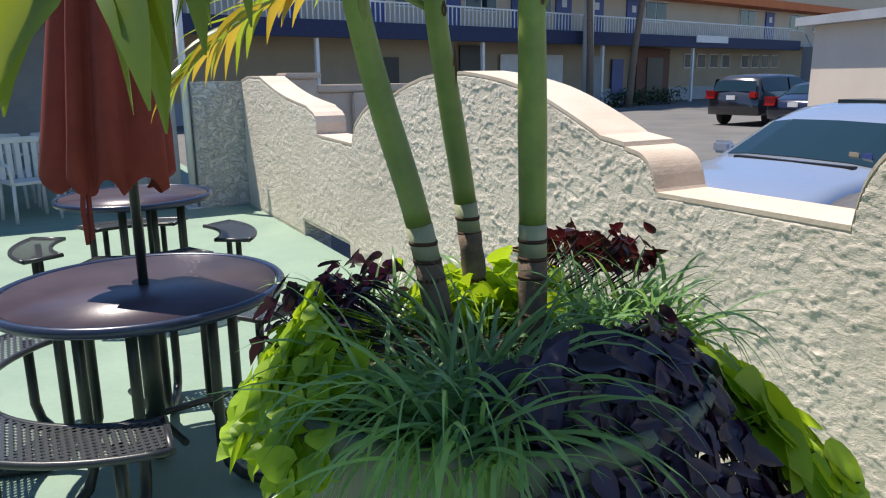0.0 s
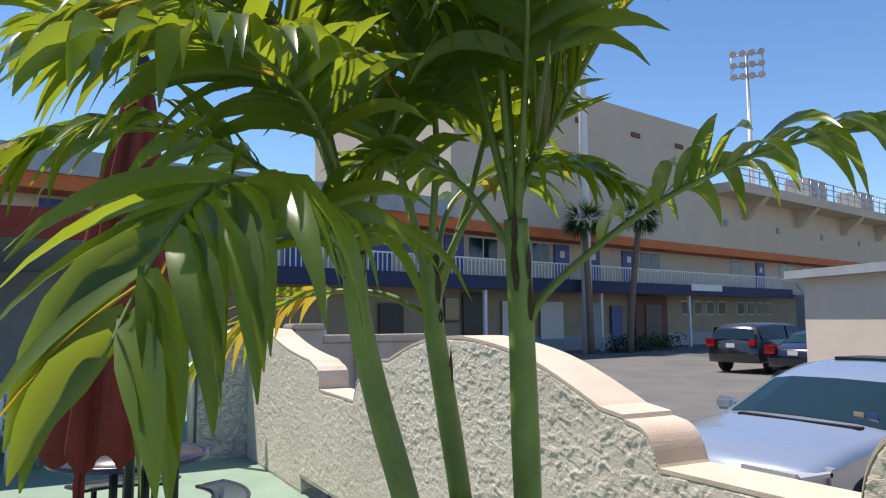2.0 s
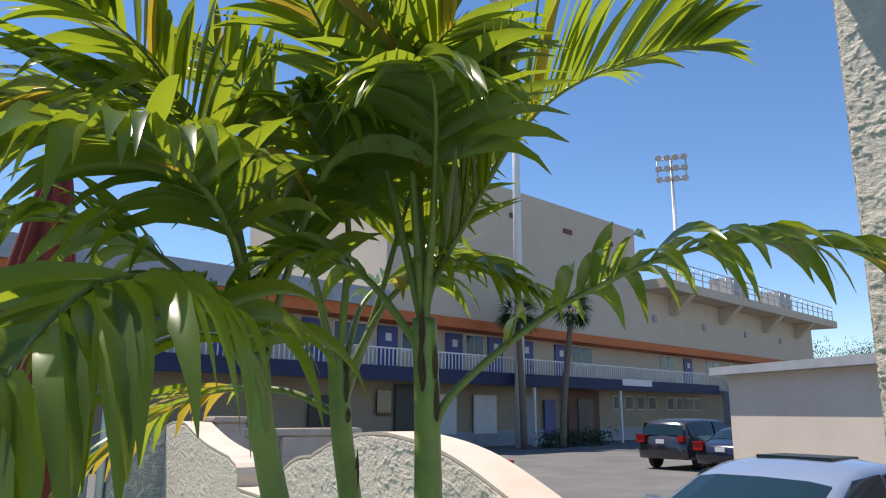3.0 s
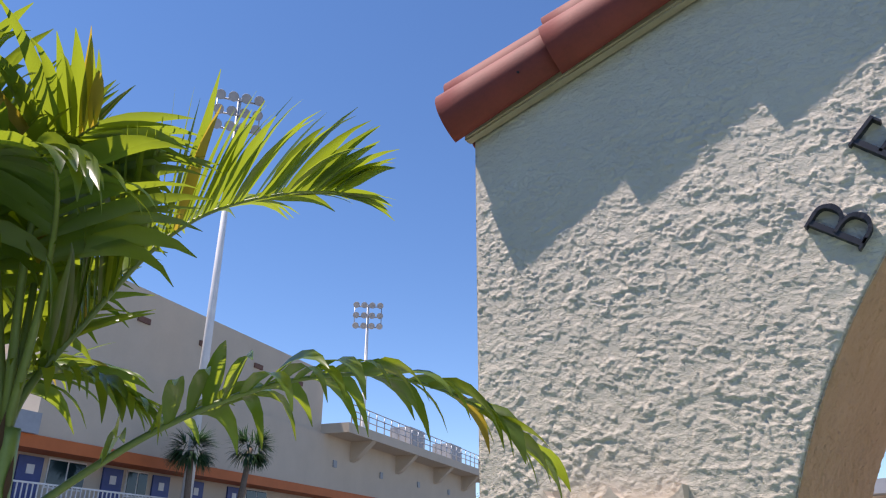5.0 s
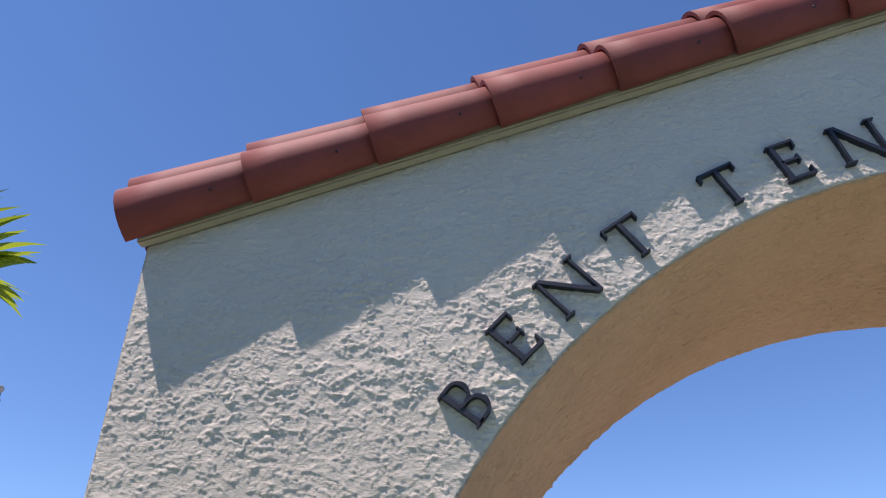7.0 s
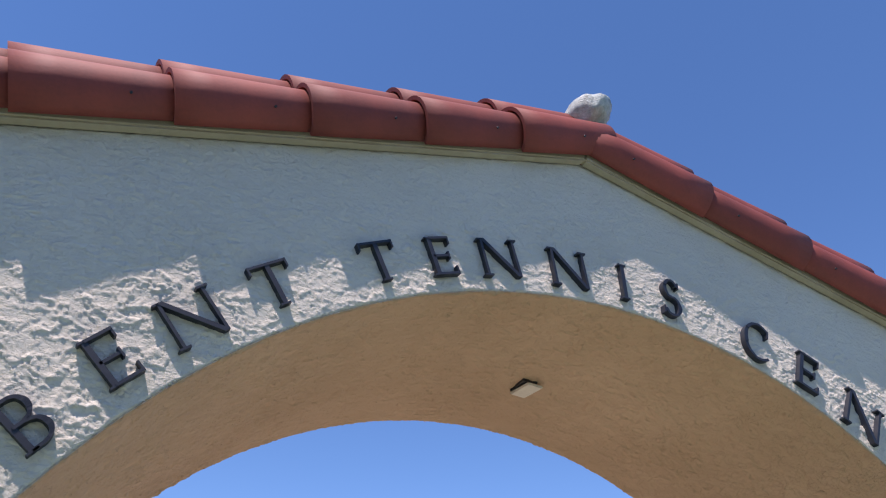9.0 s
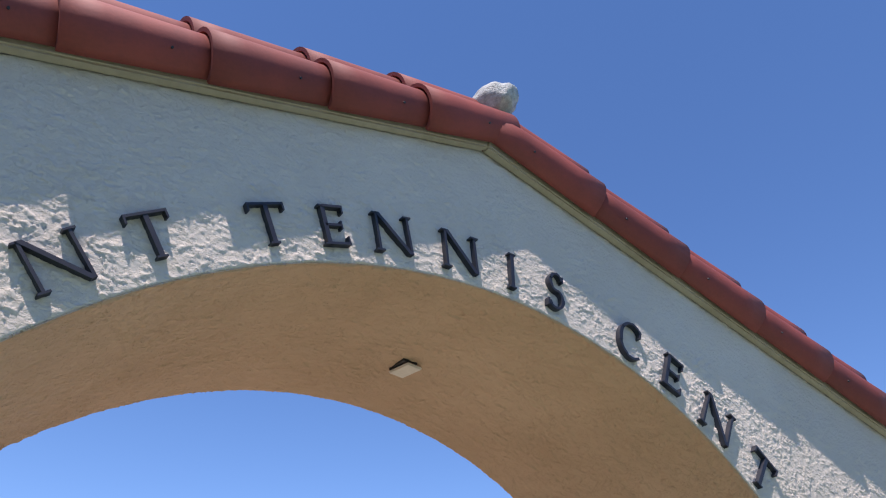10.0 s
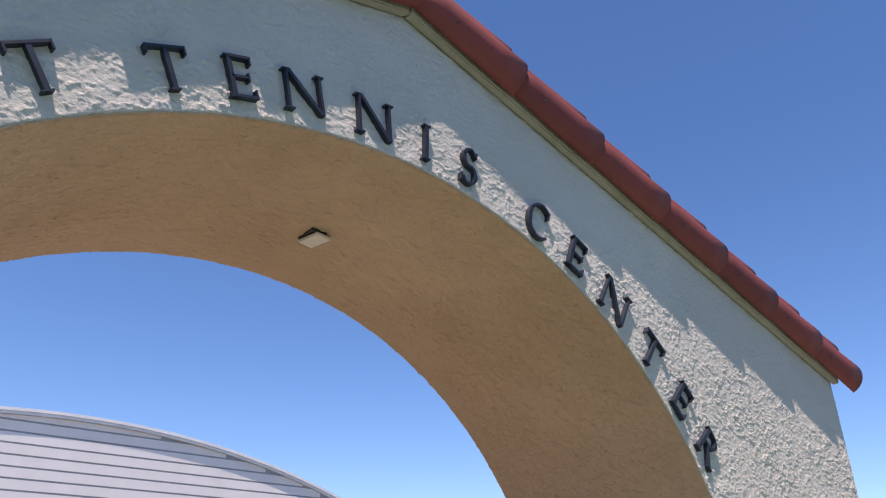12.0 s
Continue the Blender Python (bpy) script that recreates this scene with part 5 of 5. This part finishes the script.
h = tagged(link("hedge", bm, M_HEDGE), "low dark green hedge before the building", "hedge", kind="stuff")
h.matrix_world = B


def far_palm(s, y, lean, h, seed, label):
    rg = random.Random(seed)
    p = thing("palm_tree", B @ pose(s, y, 0), label, "palm", "palms before the building")
    T = bez([(0, 0, 0), (lean * 0.3, 0, h * 0.4), (lean * 0.8, 0, h * 0.8), (lean, 0, h)], 12)
    part("trunk", tubed(T, [0.20 - 0.06 * k / 12 for k in range(13)], 10), M_BARK, p)
    bm = bmesh.new()
    c = T[-1]
    for k in range(34):
        a, el = rg.uniform(0, 6.283), rg.uniform(-0.9, 1.1)
        d = Vector((math.cos(a), math.sin(a), el))
        q = c + d.normalized() * 0.5
        for j in range(16):
            f = d.normalized() + Vector((rg.gauss(0, 0.35), rg.gauss(0, 0.35), rg.gauss(0, 0.35)))
            leaflet(bm, q, f, Vector((0, 0, 1)), rg.uniform(0.7, 1.15), 0.07, 0.8, 0, 0, 3)
    tagged(part("crown", bm, M_HEDGE, p, "dark fan-leaf crown"), kind="stuff")


far_palm(16.4, -2.6, -0.35, 7.0, 51, "thin-trunked fan palm before the building")
far_palm(18.9, -3.2, 1.2, 7.6, 52, "leaning fan palm before the building")


def light_mast(m, h, label, head=1.0):
    t = thing("light_mast", m, label, "floodlight", "stadium floodlights")
    part("pole", tubed([(0, 0, 0), (0, 0, h * 0.5), (0, 0, h)], [0.30, 0.22, 0.12], 12), M_WHITE, t, "tapered white steel pole")
    rack = part("rack", boxed(-0.06, 0.06, -0.15, -0.05, h - 2.6 * head, h), M_STEEL, t)
    for k in range(3):
        z = h - 0.25 - k * 1.05 * head
        part("crossbar", tubed([(-1.3 * head, -0.18, z), (1.3 * head, -0.18, z)], 0.06, 6), M_STEEL, rack)
        for j in range(4):
            x = (-1.15 + j * 0.77) * head
            bm = bmesh.new()
            lathe(bm, [(0.10, 0.22), (0.16, 0.16), (0.32 * head, -0.12), (0.31 * head, -0.15)], 12)
            bmesh.ops.rotate(bm, verts=bm.verts, matrix=Matrix.Rotation(radians(-60), 3, 'X'))
            bmesh.ops.translate(bm, verts=bm.verts, vec=(x, -0.35, z + 0.12))
            part("floodlight", bm, M_GREYW, rack)
    for x in (-1.3 * head, 1.3 * head):
        part("upright", tubed([(x, -0.18, h - 0.25), (x, -0.18, h - 2.35 * head)], 0.05, 6), M_STEEL, rack)


light_mast(pose(25.5, 32.8, GZ, rz=-38), 28.4, "tall white stadium floodlight mast before the building")
light_mast(pose(54.1, 45.3, GZ, rz=-50), 25.4, "distant stadium floodlight mast above the roofs")

# ---- low white building beside the lot ----
wb = thing("low_building", pose(17.3, 13.7, GZ, rz=-107.5), "low cream stucco building with a flat roof", "building")
part("wall", boxed(0, 16, 0, 9, 0, 2.85), M_BLOCK, wb)
part("roof", boxed(-0.3, 16.3, -0.35, 9.3, 2.854, 3.06), M_GREYW, wb, "grey flat roof edge")

# ---- hall with a curved roof, seen through the arch ----
hall = thing("hall", pose(25.0, 0, GZ), "white ribbed hall with a low curved roof", "building")
RC, PK, PY = 30.0, 7.5, -6.9


def hall_z(y, k=0.0):
    return PK - RC + math.sqrt(max(0.0, RC * RC - (y - PY) ** 2)) - k


ys = [1.0 - 26.0 * k / 40 for k in range(41)]
# Backing is greyer than the boards, so the gaps read as shadow lines.
bm = bmesh.new()
prism(bm, [(1.0, 0)] + [(y, hall_z(y, 0.085)) for y in ys] + [(ys[-1], 0)], 0, 14, "x")
part("end_wall", bm, M_GREYW, hall, "grey backing that paints shadow lines between the boards")
bm = bmesh.new()
prism(bm, [(y, hall_z(y)) for y in ys] + [(y, hall_z(y, 0.08)) for y in reversed(ys)], -0.15, 14, "x")
part("roof", bm, M_WHITE, hall, "white curved roof edge")
bm = bmesh.new()
prism(bm, [(y, hall_z(y, -0.10)) for y in ys] + [(y, hall_z(y, -0.004)) for y in reversed(ys)], -0.19, 14, "x")
part("roof_cap", bm, M_WHITE, hall)
for k in range(22):
    z = 0.3 + k * 0.33
    edge = [(float(y), min(hall_z(y, 0.09), z + 0.275)) for y in np.arange(1.0, -25.0, -0.4) if hall_z(y, 0.09) > z + 0.04]
    if len(edge) > 2:
        bm = bmesh.new()
        prism(bm, edge + [(edge[-1][0], z), (edge[0][0], z)], -0.035, -0.004, "x")
        part("siding_board", bm, M_SIDING, hall)

# ---- unseen tan slab added under and beyond the arch, bounces light onto the soffit ----
bm = bmesh.new()
box(bm, 2.124, 16, -9, 3.0, GZ + 0.004, -0.02)
M_BOUNCE = surf("bounce_slab", (0.46, 0.38, 0.29), (0.39, 0.32, 0.24), rough=0.85, scale=1.2, fine=30, bump=0.3)
tagged(link("pavement", bm, M_BOUNCE), "unseen tan slab added to bounce light onto the soffit", "pavement", kind="structure")


def tree(m, h, r, seed, label):
    rg = random.Random(seed)
    t = thing("tree", m, label, "tree", "trees behind the lot")
    bm = bmesh.new()
    tube(bm, [(0, 0, 0), (0.1, 0, h * 0.35), (0, 0.1, h * 0.7)], [0.3, 0.22, 0.1], 9)
    for k in range(6):
        a = k * 1.05
        tube(bm, [(0, 0, h * 0.35), (math.cos(a) * r * 0.5, math.sin(a) * r * 0.5, h * 0.65)], [0.13, 0.04], 6)
    part("trunk", bm, M_BARK, t)
    bm = bmesh.new()
    for k in range(34):
        a, q = rg.uniform(0, 6.283), r * rg.random() ** 0.5
        clump(bm, (math.cos(a) * q, math.sin(a) * q, h * 0.62 + rg.uniform(-0.25, 0.36) * h * (1 - 0.5 * q / r)), r * 0.28, 90, 0.28, rg)
    tagged(part("crown", bm, M_HEDGE, t, "loose green crown"), kind="stuff")


for k, (x, y, h, r) in enumerate(((88, 51, 11.0, 5.0), (93, 47, 10.5, 5.5), (97, 53, 11.5, 5.5), (99, 42, 11.0, 5.0))):
    tree(pose(x, y, GZ), h, r, 60 + k, "distant leafy green tree past the building")
tree(pose(4.6, -19.5, GZ), 5.6, 1.5, 70, "leafy green tree past the archway")

# ---- far end of the patio ----
pp = thing("standpipe", pose(1.44, 10.3, 0), "slim white steel post at the patio end", "post")
part("post", tubed([(0, 0, 0.02), (0, 0, 3.0)], 0.045, 12), M_WHITE, pp)
part("base_plate", boxed(-0.1, 0.1, -0.1, 0.1, 0.0, 0.02, bevel=0.004), M_WHITE, pp)
cb = thing("cabinet", pose(0.95, 10.6, 0), "tall grey metal utility cabinet on the patio", "cabinet")
part("body", boxed(-0.38, 0.38, -0.22, 0.22, 0.05, 1.75, bevel=0.02), M_GREYW, cb)
for x in (-0.37, 0.01):
    d = part("door", boxed(x, x + 0.36, -0.245, -0.224, 0.10, 1.70, bevel=0.006), M_GREYW, cb)
    part("handle", boxed(x + 0.28 if x < 0 else x + 0.04, x + 0.31 if x < 0 else x + 0.07, -0.27, -0.247, 0.8, 1.0, bevel=0.005), M_DARK, d)
part("foot", boxed(-0.36, 0.36, -0.2, 0.2, 0.0, 0.046), M_DARK, cb)


def chair():
    c = thing("patio_chair", pose(0, 0, 0), "white plastic patio chair at the shaded end", "chair", "white patio chairs")
    part("seat", boxed(-0.24, 0.24, -0.22, 0.22, 0.42, 0.45, bevel=0.012), M_WHITE, c)
    part("top_rail", boxed(-0.25, 0.25, 0.195, 0.23, 0.852, 0.92, bevel=0.012), M_WHITE, c)
    for k in range(5):
        part("back_slat", boxed(-0.21 + k * 0.09, -0.15 + k * 0.09, 0.20, 0.225, 0.451, 0.851, bevel=0.006), M_WHITE, c)
    for x in (-0.22, 0.22):
        for y in (-0.2, 0.2):
            part("leg", tubed([(x * 1.08, y * 1.1, 0), (x, y, 0.43)], 0.02, 8), M_WHITE, c)
        part("armrest", tubed([(x, -0.2, 0.42), (x * 1.1, -0.2, 0.62), (x * 1.1, 0.0, 0.66), (x, 0.21, 0.66)], 0.018, 8), M_WHITE, c)
    return c


first = chair()
first.matrix_world = pose(-0.30, 10.5, 0, rz=20)
for x, y, rz in ((-1.15, 10.75, -30), (-0.55, 11.6, 170), (-1.7, 11.2, 80), (0.1, 11.3, 40)):
    copy_thing(first, pose(x, y, 0, rz=rz))
wt = thing("patio_table", pose(-1.0, 11.0, 0), "white plastic patio table at the shaded end", "table")
part("tabletop", lathe(bmesh.new(), [(0.02, 0.70), (0.48, 0.70), (0.50, 0.72), (0.48, 0.74), (0.02, 0.74)], 32), M_WHITE, wt)
for x in (-0.3, 0.3):
    for y in (-0.3, 0.3):
        part("leg", tubed([(x, y, 0), (x * 0.85, y * 0.85, 0.70)], 0.025, 8), M_WHITE, wt)

# shelter over the far end of the patio, with red trim
sh = thing("shelter", pose(0, 0, 0), "flat-roofed patio shelter with red fascia", "shelter")
part("roof", boxed(-9, 1.3, 10.75, 20, 2.75, 2.92), M_GREYW, sh)
part("fascia", boxed(-9.02, 1.32, 10.67, 10.746, 2.62, 2.98), M_CANVAS, sh, "red fascia board")
for x in (-8.8, -5.8, -2.8, 0.3):
    part("post", boxed(x - 0.06, x + 0.06, 11.25, 11.37, 0, 2.746), M_WHITE, sh)
part("back_wall", boxed(-9, 1.3, 19.7, 20, 0, 2.746), M_GREYW, sh)
